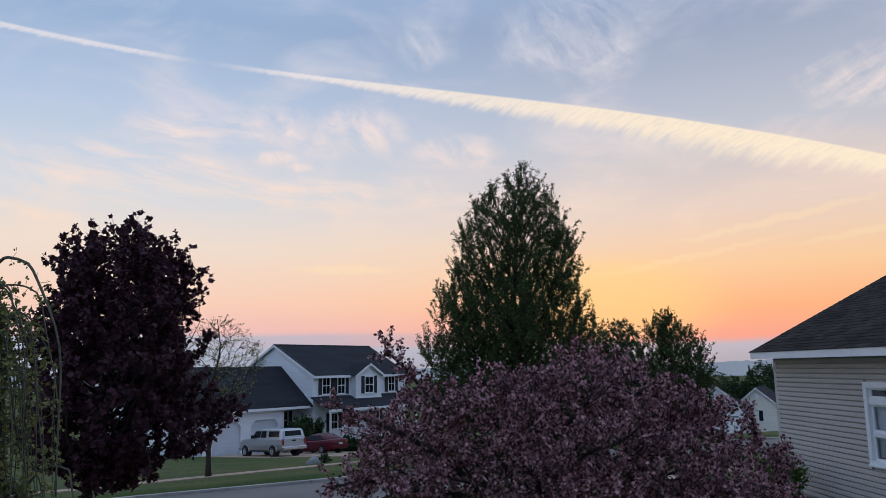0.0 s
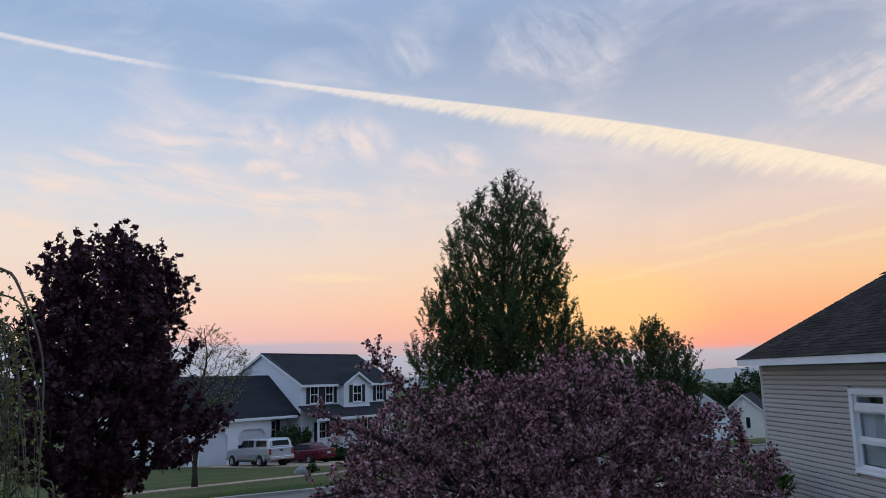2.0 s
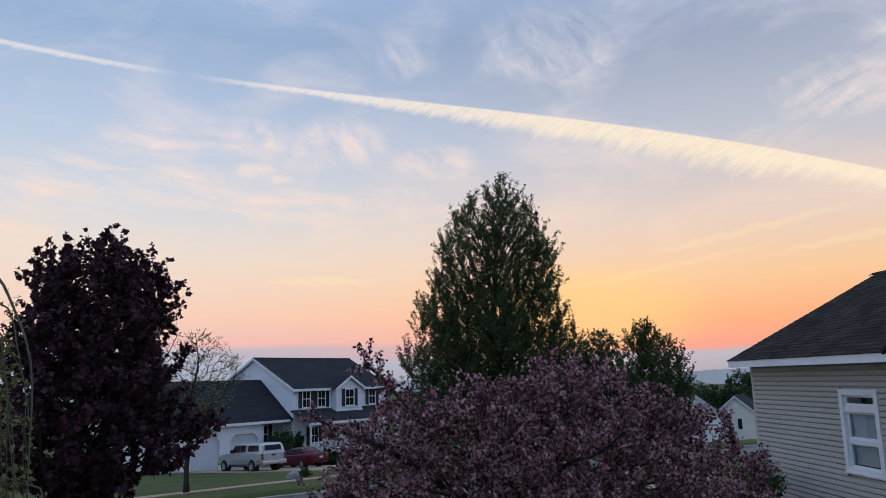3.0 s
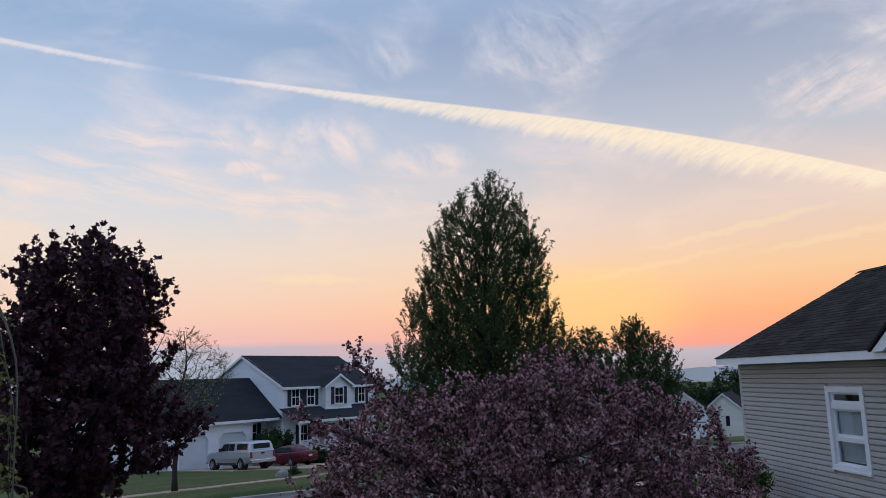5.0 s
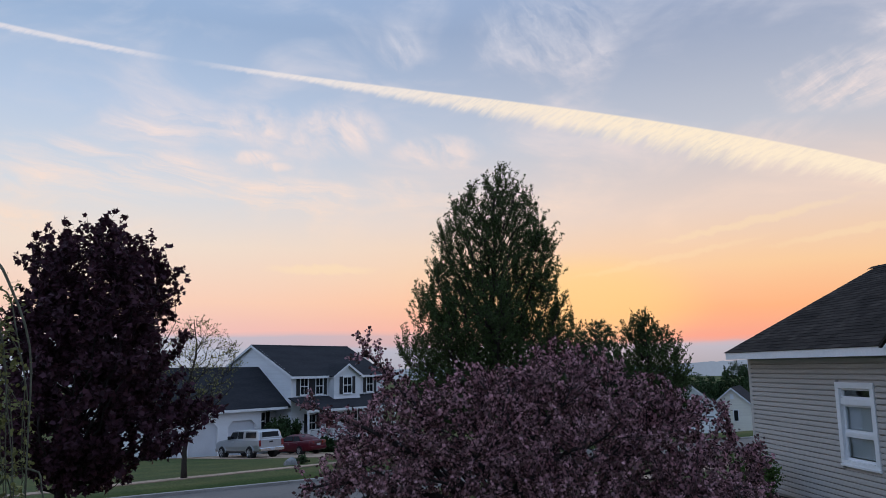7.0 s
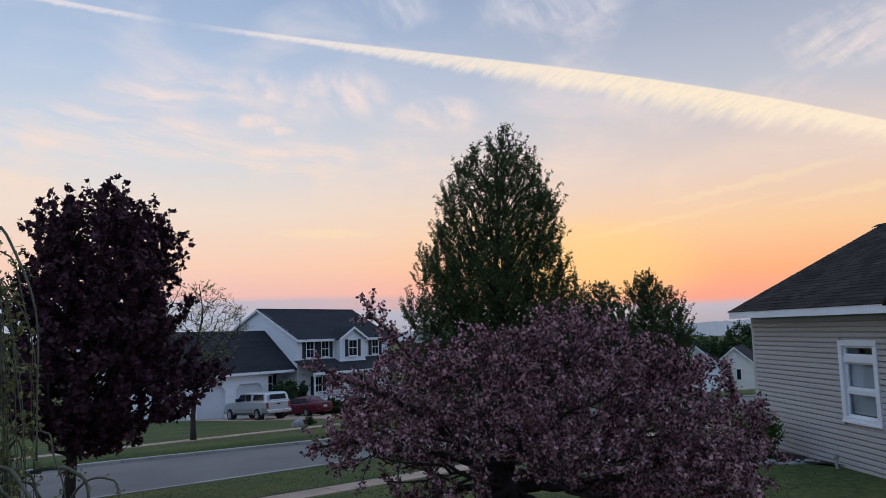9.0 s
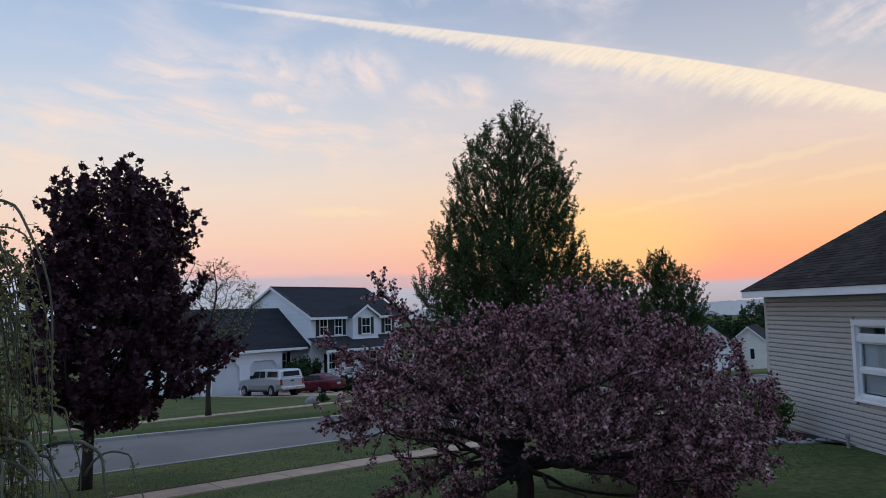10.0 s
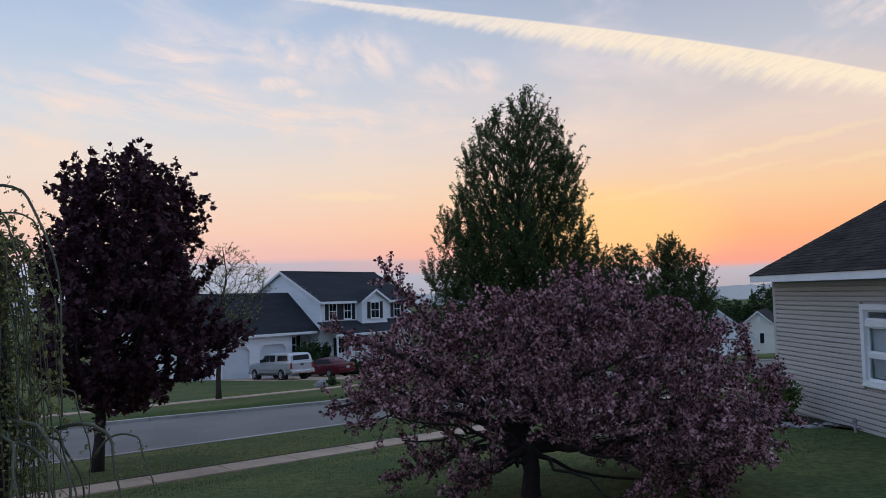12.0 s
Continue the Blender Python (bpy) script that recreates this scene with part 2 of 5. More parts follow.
RIM = material("alloy_rim", (0.55, 0.56, 0.58), 0.3, 0.1, 4.0, 30.0, 0.0, metal=0.8)
CHROME = material("chrome", (0.7, 0.7, 0.72), 0.15, 0.03, 4.0, 30.0, 0.0, metal=1.0)
PLASTIC = material("black_plastic", (0.02, 0.02, 0.022), 0.6, 0.2, 4.0, 30.0, 0.1)
TAIL = material("tail_lamp_red", (0.22, 0.012, 0.012), 0.25, 0.05, 4.0, 30.0, 0.0, spec=0.5)
PLATE = material("plate_white", (0.55, 0.56, 0.58), 0.5, 0.05, 4.0, 30.0, 0.0)
CARGLASS = material("tinted_glass", (0.012, 0.014, 0.017), 0.08, 0.02, 1.0, 10.0, 0.0, spec=0.14)


def glass_material():
    m = bpy.data.materials.new("window_glass")
    m.use_nodes = True
    t = m.node_tree
    t.nodes.remove(t.nodes["Principled BSDF"])
    g, tr, ms = t.nodes.new("ShaderNodeBsdfGlossy"), t.nodes.new("ShaderNodeBsdfTransparent"), t.nodes.new("ShaderNodeMixShader")
    g.inputs["Roughness"].default_value = 0.02
    tr.inputs[0].default_value = (0.80, 0.84, 0.86, 1)
    ms.inputs[0].default_value = 0.10
    t.links.new(tr.outputs[0], ms.inputs[1])
    t.links.new(g.outputs[0], ms.inputs[2])
    t.links.new(ms.outputs[0], t.nodes["Material Output"].inputs[0])
    return m


GLASS = glass_material()


def painted_haze_material(name, colour, strength):
    """Far distance: morning haze put into the base colour and given off as a glow."""
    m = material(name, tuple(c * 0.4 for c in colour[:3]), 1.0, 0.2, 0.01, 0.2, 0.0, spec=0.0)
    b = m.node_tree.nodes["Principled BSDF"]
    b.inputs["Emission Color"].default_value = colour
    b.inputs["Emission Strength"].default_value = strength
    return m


# painted haze: bluish hill colour plus emission, though no lamp is there
HILL = painted_haze_material("far_hill_painted_haze", srgb(138, 150, 168), 0.75)


# ---- mesh helpers ----
class Shape:
    """Gathers boxes, tubes and prisms into one mesh."""

    def __init__(self):
        self.v, self.f = [], []

    def add(self, verts, faces):
        n = len(self.v)
        self.v.extend(tuple(p) for p in verts)
        self.f.extend(tuple(i + n for i in f) for f in faces)
        return self

    def box(self, x0, y0, z0, x1, y1, z1, bevel=0.0):
        if bevel <= 0:
            vs = [(x, y, z) for x in (x0, x1) for y in (y0, y1) for z in (z0, z1)]
            return self.add(vs, [(0, 1, 3, 2), (4, 6, 7, 5), (0, 4, 5, 1), (2, 3, 7, 6), (0, 2, 6, 4), (1, 5, 7, 3)])
        bm = bmesh.new()
        bmesh.ops.create_cube(bm, size=1, matrix=Matrix.Translation(((x0 + x1) / 2, (y0 + y1) / 2, (z0 + z1) / 2)) @ Matrix.Diagonal((x1 - x0, y1 - y0, z1 - z0, 1)))
        bmesh.ops.bevel(bm, geom=bm.edges[:], offset=bevel, segments=2, affect="EDGES", profile=0.5)
        self.take(bm)
        return self

    def take(self, bm):
        bm.verts.index_update()
        self.add([v.co[:] for v in bm.verts], [[v.index for v in f.verts] for f in bm.faces])
        bm.free()

    def prism(self, poly, a, b, axis=1):
        """A polygon in the plane across the axis, drawn out from a to b."""
        def put(p, h):
            q = list(p)
            q.insert(axis, h)
            return tuple(q)
        n = len(poly)
        vs = [put(p, a) for p in poly] + [put(p, b) for p in poly]
        fs = [tuple(range(n)), tuple(range(2 * n - 1, n - 1, -1))]
        fs += [(i, i + n, (i + 1) % n + n, (i + 1) % n) for i in range(n)]
        return self.add(vs, fs)

    def slab(self, quad, thick):
        """A four-cornered plate, thickened downwards."""
        vs = [tuple(p) for p in quad] + [(p[0], p[1], p[2] - thick) for p in quad]
        return self.add(vs, [(0, 1, 2, 3), (7, 6, 5, 4), (0, 4, 5, 1), (1, 5, 6, 2), (2, 6, 7, 3), (3, 7, 4, 0)])

    def tube(self, pts, radii, sides=6):
        pts = [Vector(p) for p in pts]
        ring = []
        ref = Vector((0.31, 0.17, 0.93))
        for i, p in enumerate(pts):
            d = (pts[min(i + 1, len(pts) - 1)] - pts[max(i - 1, 0)])
            d = d.normalized() if d.length > 1e-9 else Vector((0, 0, 1))
            s = d.cross(ref)
            if s.length < 0.1:
                s = d.cross(Vector((1, 0, 0)))
            s.normalize()
            w = d.cross(s)
            ring.append([p + (s * math.cos(k * 2 * math.pi / sides) + w * math.sin(k * 2 * math.pi / sides)) * radii[i] for k in range(sides)])
        vs = [q for r in ring for q in r]
        fs = []
        for i in range(len(pts) - 1):
            for k in range(sides):
                a, b = i * sides + k, i * sides + (k + 1) % sides
                fs.append((a, b, b + sides, a + sides))
        fs.append(tuple(range(sides - 1, -1, -1)))
        fs.append(tuple(range(len(vs) - sides, len(vs))))
        return self.add(vs, fs)

    def mesh(self, name, mat, smooth=False):
        me = bpy.data.meshes.new(name)
        me.from_pydata(self.v, [], self.f)
        if len(self.f) < 20000:
            bm = bmesh.new()
            bm.from_mesh(me)
            bmesh.ops.recalc_face_normals(bm, faces=bm.faces)
            bm.to_mesh(me)
            bm.free()
        me.materials.append(mat)
        if smooth:
            me.polygons.foreach_set("use_smooth", [True] * len(me.polygons))
        return me


def part(name, shape, mat, parent=None, label="", smooth=False, kind=""):
    ob = new(name, shape.mesh(name, mat, smooth) if isinstance(shape, Shape) else shape)
    ob.parent = parent
    return tagged(ob, label, kind=kind)


def thing(name, m, label, category, group="", kind=""):
    ob = new(name)
    ob.matrix_world = m
    return tagged(ob, label, category, group, kind)


# ---- the lie of the land ----
# d runs across the street, away from the camera (0: near edge of the road); a along it
ROAD_O, ROAD_ANG = Vector((-3.0, 22.5)), radians(34)
U2 = Vector((math.cos(ROAD_ANG), math.sin(ROAD_ANG)))
N2 = Vector((-U2.y, U2.x))
F_D = (-400, -60, -30, -13, -9, -5.8, -4.6, -0.15, 7.9, 12, 20, 29, 35, 60, 110, 200, 500, 4000)
F_Z = (6, 2.0, 0.5, 0.12, -0.25, -0.86, -0.92, -1.25, -1.42, -1.75, -2.45, -3.15, -3.52, -5.6, -9, -12, -14, -16)
ROAD_W = 7.75


def ad(x, y):
    r = Vector((x, y)) - ROAD_O
    return r.dot(U2), r.dot(N2)


def xy(a, d):
    return ROAD_O + U2 * a + N2 * d


def fall(a, d):
    k = min(1.0, max(0.0, (d - 9) / 26))
    dip, far = min(1.0, max(0.0, (a - 20) / 30)), min(1.0, max(0.0, (d - 6) / 16))
    return -0.038 * (min(95, max(-25, a)) - 10) * k * k * (3 - 2 * k) - 2.3 * dip * dip * (3 - 2 * dip) * far


def land_ad(a, d):
    return float(np.interp(d, F_D, F_Z)) + fall(a, d)


def land(x, y):
    return land_ad(*ad(x, y))


def bent(a, d):
    """The street narrows and bends away from the straight line of its near verge."""
    edge = float(np.interp(a, (-30, -20, -3.3, 5, 14, 30), (7.75, 7.4, 6.5, 5.5, 5.4, 5.4)))
    shift = -0.004 * max(0.0, min(a, 40) - 6) ** 2
    if d <= 0:
        return d + shift * min(1.0, max(0.0, (d + 4.3) / 4.3))
    if d <= ROAD_W:
        return d * edge / ROAD_W + shift
    return d + (edge - ROAD_W + shift) * min(1.0, max(0.0, (10.9 - d) / (10.9 - ROAD_W)))


def strip(a_list, d_list, z_of):
    s = Shape()
    vs = [(*xy(a, bent(a, d)), z_of(a, d)) for a in a_list for d in d_list]
    m = len(d_list)
    s.add(vs, [(i * m + j, i * m + j + 1, (i + 1) * m + j + 1, (i + 1) * m + j) for i in range(len(a_list) - 1) for j in range(m - 1)])
    return s


A_LINES = sorted(set([-3000, -1200, -500, -250, -150, -100, -75, 75, 85, 95, 110, 150, 250, 500, 1200, 3000] + list(range(-60, 71, 4))))
D_LINES = sorted(set(list(F_D) + [-200, -100, -45, -22, -18, -16, -11, -7.5, -5.3, -4.5, -3, -1.5, -0.14, ROAD_W + 0.14, 9.5, 10.5, 15, 18, 22, 26, 30, 33, 38, 42, 47, 53, 75, 90, 140, 300, 1000, 2000]))


def ground_z(a, d):
    z = land_ad(a, d)
    if -0.145 < d < ROAD_W + 0.145:
        z -= 0.5
    if d in (-5.3, -4.5):
        z -= 0.02
    if abs(d) < 60 and not -0.2 < d < ROAD_W + 0.2:
        z += 0.03 * noise.noise((a * 0.23, d * 0.23, 0.0))
    return z


ground = part("ground", strip(A_LINES, D_LINES, ground_z), GRASS, kind="structure", label="mown green lawn falling away towards the street", smooth=True)
tagged(ground, category="lawn")


def road_z(a, d):
    return land_ad(a, d) - 0.085 + 0.05 * (1 - ((d - ROAD_W / 2) / (ROAD_W / 2)) ** 2)


road = part("road", strip([-60, -45] + list(range(-40, 81, 3)) + [95, 120], np.linspace(-0.14, ROAD_W + 0.14, 9), road_z), ASPHALT, kind="structure",
            label="worn grey asphalt residential street", smooth=True)
tagged(road, category="road")


def run_of_pieces(parent, name, a0, a1, step, d0, d1, top, thick, mat, gap=0.012):
    """Concrete pieces cast one after the other along the street."""
    a = a0
    while a < a1:
        s = Shape()
        q = [(*xy(aa, bent(aa, dd)), land_ad(aa, dd) + top) for aa, dd in ((a + gap, d0), (a + step - gap, d0), (a + step - gap, d1), (a + gap, d1))]
        s.slab(q, thick)
        part(name, s, mat, parent)
        a += step


# ---- the neighbouring house with vinyl siding ----
def siding_house():
    h = thing("siding_house", pose(0, 0, 0), "single-storey house with taupe vinyl siding and dark shingle roof", "house")
    X, Y0, Y1, ZT = 7.5, 3.0, 15.5, 2.70
    wy0, wy1, wz0, wz1 = 11.41, 12.43, 0.925, 2.28
    ridge_x, ridge_z, tip_x, tip_z = 10.62, 4.66, 7.05, 2.84
    # walls with a real opening
    w = Shape()
    w.box(X + 0.02, Y0, 0.0, X + 0.17, wy0, ZT).box(X + 0.02, wy1, 0.0, X + 0.17, Y1 - 0.02, ZT)
    w.box(X + 0.02, wy0, 0.0, X + 0.17, wy1, wz0).box(X + 0.02, wy0, wz1, X + 0.17, wy1, ZT)
    part("wall", w, SIDING, h)
    far_wall = Shape().prism([(X + 0.17, 0.0), (2 * ridge_x - X, 0.0), (2 * ridge_x - X, ZT), (ridge_x, ridge_z - 0.2), (X + 0.17, ZT)], Y1 - 0.17, Y1 - 0.02, 1)
    part("gable_wall", far_wall, SIDING, h)
    part("back_wall", Shape().box(2 * ridge_x - X - 0.15, Y0, 0, 2 * ridge_x - X, Y1 - 0.17, ZT), SIDING, h)
    part("end_wall", Shape().box(X + 0.17, Y0, 0, 2 * ridge_x - X - 0.15, Y0 + 0.15, ZT), SIDING, h)
    part("room_partition", Shape().box(X + 2.6, 9.5, 0.3, X + 2.7, 14.5, ZT), DARKROOM, h)
    part("room_floor", Shape().box(X + 0.17, Y0 + 0.15, 0.25, X + 2.6, Y1 - 0.17, 0.3), DARKROOM, h)
    part("foundation", Shape().box(X - 0.005, Y0, -0.6, X + 0.17, Y1 - 0.015, 0.13), KERB, h)
    # lapped boards
    step, z = 0.0915, 0.14
    while z < ZT - 0.02:
        top = min(z + step, ZT)
        spans = [(6.0, Y1 - 0.1)]
        if z < wz1 and top > wz0:
            spans = [(6.0, wy0 + 0.01), (wy1 - 0.01, Y1 - 0.1)]
        for a, b in spans:
            prof = [(X + 0.02, z - 0.008), (X - 0.024, z - 0.008), (X - 0.027, z), (X - 0.024, z + step * 0.70), (X + 0.010, z + step * 0.76), (X + 0.012, top), (X + 0.02, top)]
            part("siding_board", Shape().prism(prof, a, b, 1), SIDING, h)
        z += step
    part("corner_post", Shape().box(X - 0.028, Y1 - 0.1, 0.13, X + 0.08, Y1 + 0.012, ZT, 0.008), SIDING, h)
    # soffit, fascia, roof
    part("soffit", Shape().box(tip_x + 0.03, 5.0, ZT, X + 0.1, Y1 + 0.08, ZT + 0.02), WHITE, h)
    part("fascia", Shape().box(tip_x, 5.0, ZT - 0.005, tip_x + 0.028, Y1 + 0.10, ZT + 0.135), WHITE, h, "white aluminium fascia")
    part("rake_board", Shape().prism([(tip_x + 0.03, ZT + 0.0), (tip_x + 0.03, ZT + 0.12), (ridge_x, ridge_z - 0.03), (ridge_x, ridge_z - 0.17)], Y1 + 0.072, Y1 + 0.10, 1), WHITE, h)
    ry0, ry1 = 4.6, Y1 + 0.13
    deck = Shape().prism([(tip_x - 0.01, tip_z), (ridge_x, ridge_z), (2 * ridge_x - tip_x, tip_z), (2 * ridge_x - tip_x, tip_z - 0.04), (ridge_x, ridge_z - 0.05), (tip_x + 0.02, tip_z - 0.03)], ry0, ry1, 1)
    part("roof_deck", deck, SHINGLE, h)
    rng = random.Random(3)
    sh = Shape()
    run = Vector((ridge_x - tip_x, 0, ridge_z - tip_z))
    length = run.length
    run.normalize()
    nrm = Vector((-run.z, 0, run.x))
    rows = int(length / 0.135)
    for i in range(rows):
        s0 = i * 0.135 - 0.02
        y = ry0 - rng.random() * 0.3
        while y < ry1 - 0.02:
            wdt = rng.uniform(0.2, 0.36)
            y2 = min(y + wdt, ry1)
            o = Vector((tip_x, 0, tip_z))
            lo = o + run * s0 + nrm * (0.008 + rng.random() * 0.004)
            hi = o + run * min(s0 + 0.16, length) + nrm * 0.004
            base = o + run * s0 + nrm * 0.001
            sh.add([(lo.x, y + 0.004, lo.z), (lo.x, y2 - 0.004, lo.z), (hi.x, y2 - 0.004, hi.z), (hi.x, y + 0.004, hi.z), (base.x, y + 0.004, base.z), (base.x, y2 - 0.004, base.z)],
                   [(0, 1, 2, 3), (0, 4, 5, 1)])
            y = y2
    part("shingles", sh, SHINGLE, h, "charcoal asphalt shingles in courses", kind="stuff")
    cap = Shape()
    y = ry0
    while y < ry1:
        cap.prism([(ridge_x - 0.13, ridge_z - 0.045), (ridge_x, ridge_z + 0.025), (ridge_x + 0.13, ridge_z - 0.045), (ridge_x, ridge_z + 0.005)], y, y + 0.17, 1)
        y += 0.175
    part("ridge_caps", cap, SHINGLE, h, kind="stuff")
    # a cross gable nearer the street of its own roof
    gy, gz, gx = 10.38, 2.80, 6.98
    pk = 8.3
    part("cross_gable_wall", Shape().prism([(gy - 0.1, gz), (pk, gz + (gy - pk) * 0.72 - 0.08), (2 * pk - gy + 0.1, gz)], gx + 0.05, gx + 2.5, 0), SIDING, h)
    part("cross_rake", Shape().prism([(gy, gz), (pk, gz + (gy - pk) * 0.72), (2 * pk - gy, gz), (2 * pk - gy + 0.25, gz), (pk, gz + (gy - pk) * 0.72 - 0.2), (gy - 0.25, gz)], gx, gx + 0.06, 0), WHITE, h)
    for sgn in (1, -1):
        e = pk + sgn * (gy - pk + 0.03)
        part("cross_roof", Shape().add([(gx - 0.03, e, gz), (gx + 3.2, e, gz), (gx + 3.2, pk, gz + 1.62), (gx - 0.03, pk, gz + 1.62),
                                        (gx - 0.03, e, gz + 0.05), (gx + 3.2, e, gz + 0.05), (gx + 3.2, pk, gz + 1.67), (gx - 0.03, pk, gz + 1.67)],
                                       [(0, 1, 2, 3), (4, 5, 6, 7), (0, 1, 5, 4), (2, 3, 7, 6), (0, 3, 7, 4), (1, 2, 6, 5)]), SHINGLE, h)
    # the window
    win = part("window", Shape().box(X - 0.045, wy0 - 0.0, wz1 - 0.1, X + 0.03, wy1, wz1, 0.006).box(X - 0.045, wy0, wz0, X + 0.03, wy1, wz0 + 0.09, 0.006)
               .box(X - 0.045, wy0, wz0 + 0.09, X + 0.03, wy0 + 0.1, wz1 - 0.1, 0.006).box(X - 0.045, wy1 - 0.1, wz0 + 0.09, X + 0.03, wy1, wz1 - 0.1, 0.006),
               WHITE, h, "white double-hung window with a transom light")
    iy0, iy1, iz0, iz1 = wy0 + 0.1, wy1 - 0.1, wz0 + 0.09, wz1 - 0.1
    part("sill", Shape().box(X - 0.062, wy0 - 0.006, wz0 - 0.012, X + 0.02, wy1 + 0.006, wz0 + 0.03, 0.006), WHITE, win)
    f = Shape()
    tr0 = iz1 - 0.17
    mid = iz0 + (tr0 - 0.1 - iz0) * 0.48
    f.box(X - 0.02, iy0, tr0 - 0.1, X + 0.05, iy1, tr0, 0.004)
    f.box(X + 0.0, iy0, mid - 0.025, X + 0.05, iy1, mid + 0.025, 0.004)
    for zz0, zz1, xx in ((iz0, mid - 0.025, 0.005), (mid + 0.025, tr0 - 0.1, 0.02), (tr0, iz1, 0.005)):
        f.box(X + xx, iy0, zz0, X + xx + 0.04, iy0 + 0.045, zz1).box(X + xx, iy1 - 0.045, zz0, X + xx + 0.04, iy1, zz1)
        f.box(X + xx, iy0 + 0.045, zz0, X + xx + 0.04, iy1 - 0.045, zz0 + 0.04).box(X + xx, iy0 + 0.045, zz1 - 0.03, X + xx + 0.04, iy1 - 0.045, zz1)
    part("sash", f, WHITE, win)
    for zz0, zz1, xx in ((iz0 + 0.04, mid - 0.055, 0.022), (mid + 0.065, tr0 - 0.13, 0.037), (tr0 + 0.04, iz1 - 0.03, 0.022)):
        p = part("pane", Shape().box(X + xx, iy0 + 0.045, zz0, X + xx + 0.005, iy1 - 0.045, zz1), GLASS, win)
        p.visible_shadow = False
    zz = iz0 + 0.05
    while zz < tr0 - 0.12:
        part("blind_slat", Shape().add([(X + 0.080, iy0 + 0.02, zz), (X + 0.080, iy1 - 0.02, zz), (X + 0.098, iy1 - 0.02, zz + 0.043), (X + 0.098, iy0 + 0.02, zz + 0.043),
                                        (X + 0.084, iy0 + 0.02, zz - 0.001), (X + 0.084, iy1 - 0.02, zz - 0.001), (X + 0.102, iy1 - 0.02, zz + 0.042), (X + 0.102, iy0 + 0.02, zz + 0.042)],
                                       [(0, 1, 2, 3), (7, 6, 5, 4), (0, 4, 5, 1), (2, 6, 7, 3)]), BLIND, win)
        zz += 0.046
    return h


siding_house()


# ---- trees ----
def bezier(p0, p1, p2, n):
    return [p0 * (1 - t) ** 2 + p1 * (2 * t * (1 - t)) + p2 * t * t for t in (i / (n - 1) for i in range(n))]


def leaf_mesh(name, mat, centres, normals, ups, sizes, outline, fold=0.25):
    """Many leaves of one outline (u across, v along the leaf), each a fan creased along its middle."""
    c, n, v = (np.array(a, dtype=np.float64) for a in (centres, normals, ups))
    v /= np.linalg.norm(v, axis=1, keepdims=True) + 1e-9
    u = np.cross(v, n)
    u /= np.linalg.norm(u, axis=1, keepdims=True) + 1e-9
    n = np.cross(u, v)
    s = np.array(sizes)[:, None, None]
    o = np.array(outline)
    pts = c[:, None, :] + s * (u[:, None, :] * o[None, :, 0:1] + v[:, None, :] * o[None, :, 1:2] + n[:, None, :] * (np.abs(o[:, 0]) * fold)[None, :, None])
    k, m = len(o), len(c)
    me = bpy.data.meshes.new(name)
    me.vertices.add(m * k)
    me.vertices.foreach_set("co", pts.reshape(-1))
    me.loops.add(m * k)
    me.loops.foreach_set("vertex_index", np.arange(m * k, dtype=np.int32))
    me.polygons.add(m)
    me.polygons.foreach_set("loop_start", np.arange(0, m * k, k, dtype=np.int32))
    me.update(calc_edges=True)
    me.materials.append(mat)
    return me


OVAL = [(0, 0), (0.32, 0.3), (0.30, 0.62), (0, 1.0), (-0.30, 0.62), (-0.32, 0.3)]


class Leaves:
    def __init__(self):
        self.c, self.n, self.u, self.s = [], [], [], []

    def put(self, c, n, u, s):
        self.c.append(c[:])
        self.n.append(n[:])
        self.u.append(u[:])
        self.s.append(s)

    def mesh(self, name, mat, outline, fold=0.25):
        return leaf_mesh(name, mat, self.c, self.n, self.u, self.s, outline, fold)


def rand_dir(rng):
    z, a = rng.uniform(-1, 1), rng.uniform(0, 2 * math.pi)
    r = math.sqrt(1 - z * z)
    return Vector((r * math.cos(a), r * math.sin(a), z))


MAPLE = [(0.0, 0.0), (0.16, 0.06), (0.40, 0.02), (0.34, 0.20), (0.62, 0.46), (0.36, 0.46), (0.30, 0.58), (0.20, 0.60), (0.0, 1.0),
         (-0.20, 0.60), (-0.30, 0.58), (-0.36, 0.46), (-0.62, 0.46), (-0.34, 0.20), (-0.40, 0.02), (-0.16, 0.06)]
FLOWER = [(0.16, -0.5), (0.2, -0.2), (0.5, -0.1), (0.26, 0.12), (0.3, 0.46), (0.0, 0.26), (-0.3, 0.46), (-0.26, 0.12), (-0.5, -0.1), (-0.2, -0.2), (-0.16, -0.5)]
LANCE = [(0, 0), (0.26, 0.28), (0.24, 0.62), (0, 1.0), (-0.24, 0.62), (-0.26, 0.28)]


def spray(nrng, name, mat, spots, ways, per, size, spread, droop, flat, outline, fold=0.25):
    """Tufts of leaves: about `per` at every spot, growing along the shoot and to all sides."""
    c0, w0 = np.repeat(np.array(spots), per, axis=0), np.repeat(np.array(ways), per, axis=0)
    keep = nrng.random(len(c0)) < 0.85
    c0, w0 = c0[keep], w0[keep]
    m = len(c0)

    def sphere():
        v = nrng.normal(size=(m, 3))
        return v / np.linalg.norm(v, axis=1, keepdims=True)
    c = c0 + sphere() * (nrng.random((m, 1)) ** 0.6) * spread
    u = sphere() + w0 * 0.8 + np.array((0, 0, -droop))
    n = sphere() + np.array((0, 0, flat))
    return leaf_mesh(name, mat, c, n, u, size * nrng.uniform(0.6, 1.25, m), outline, fold)


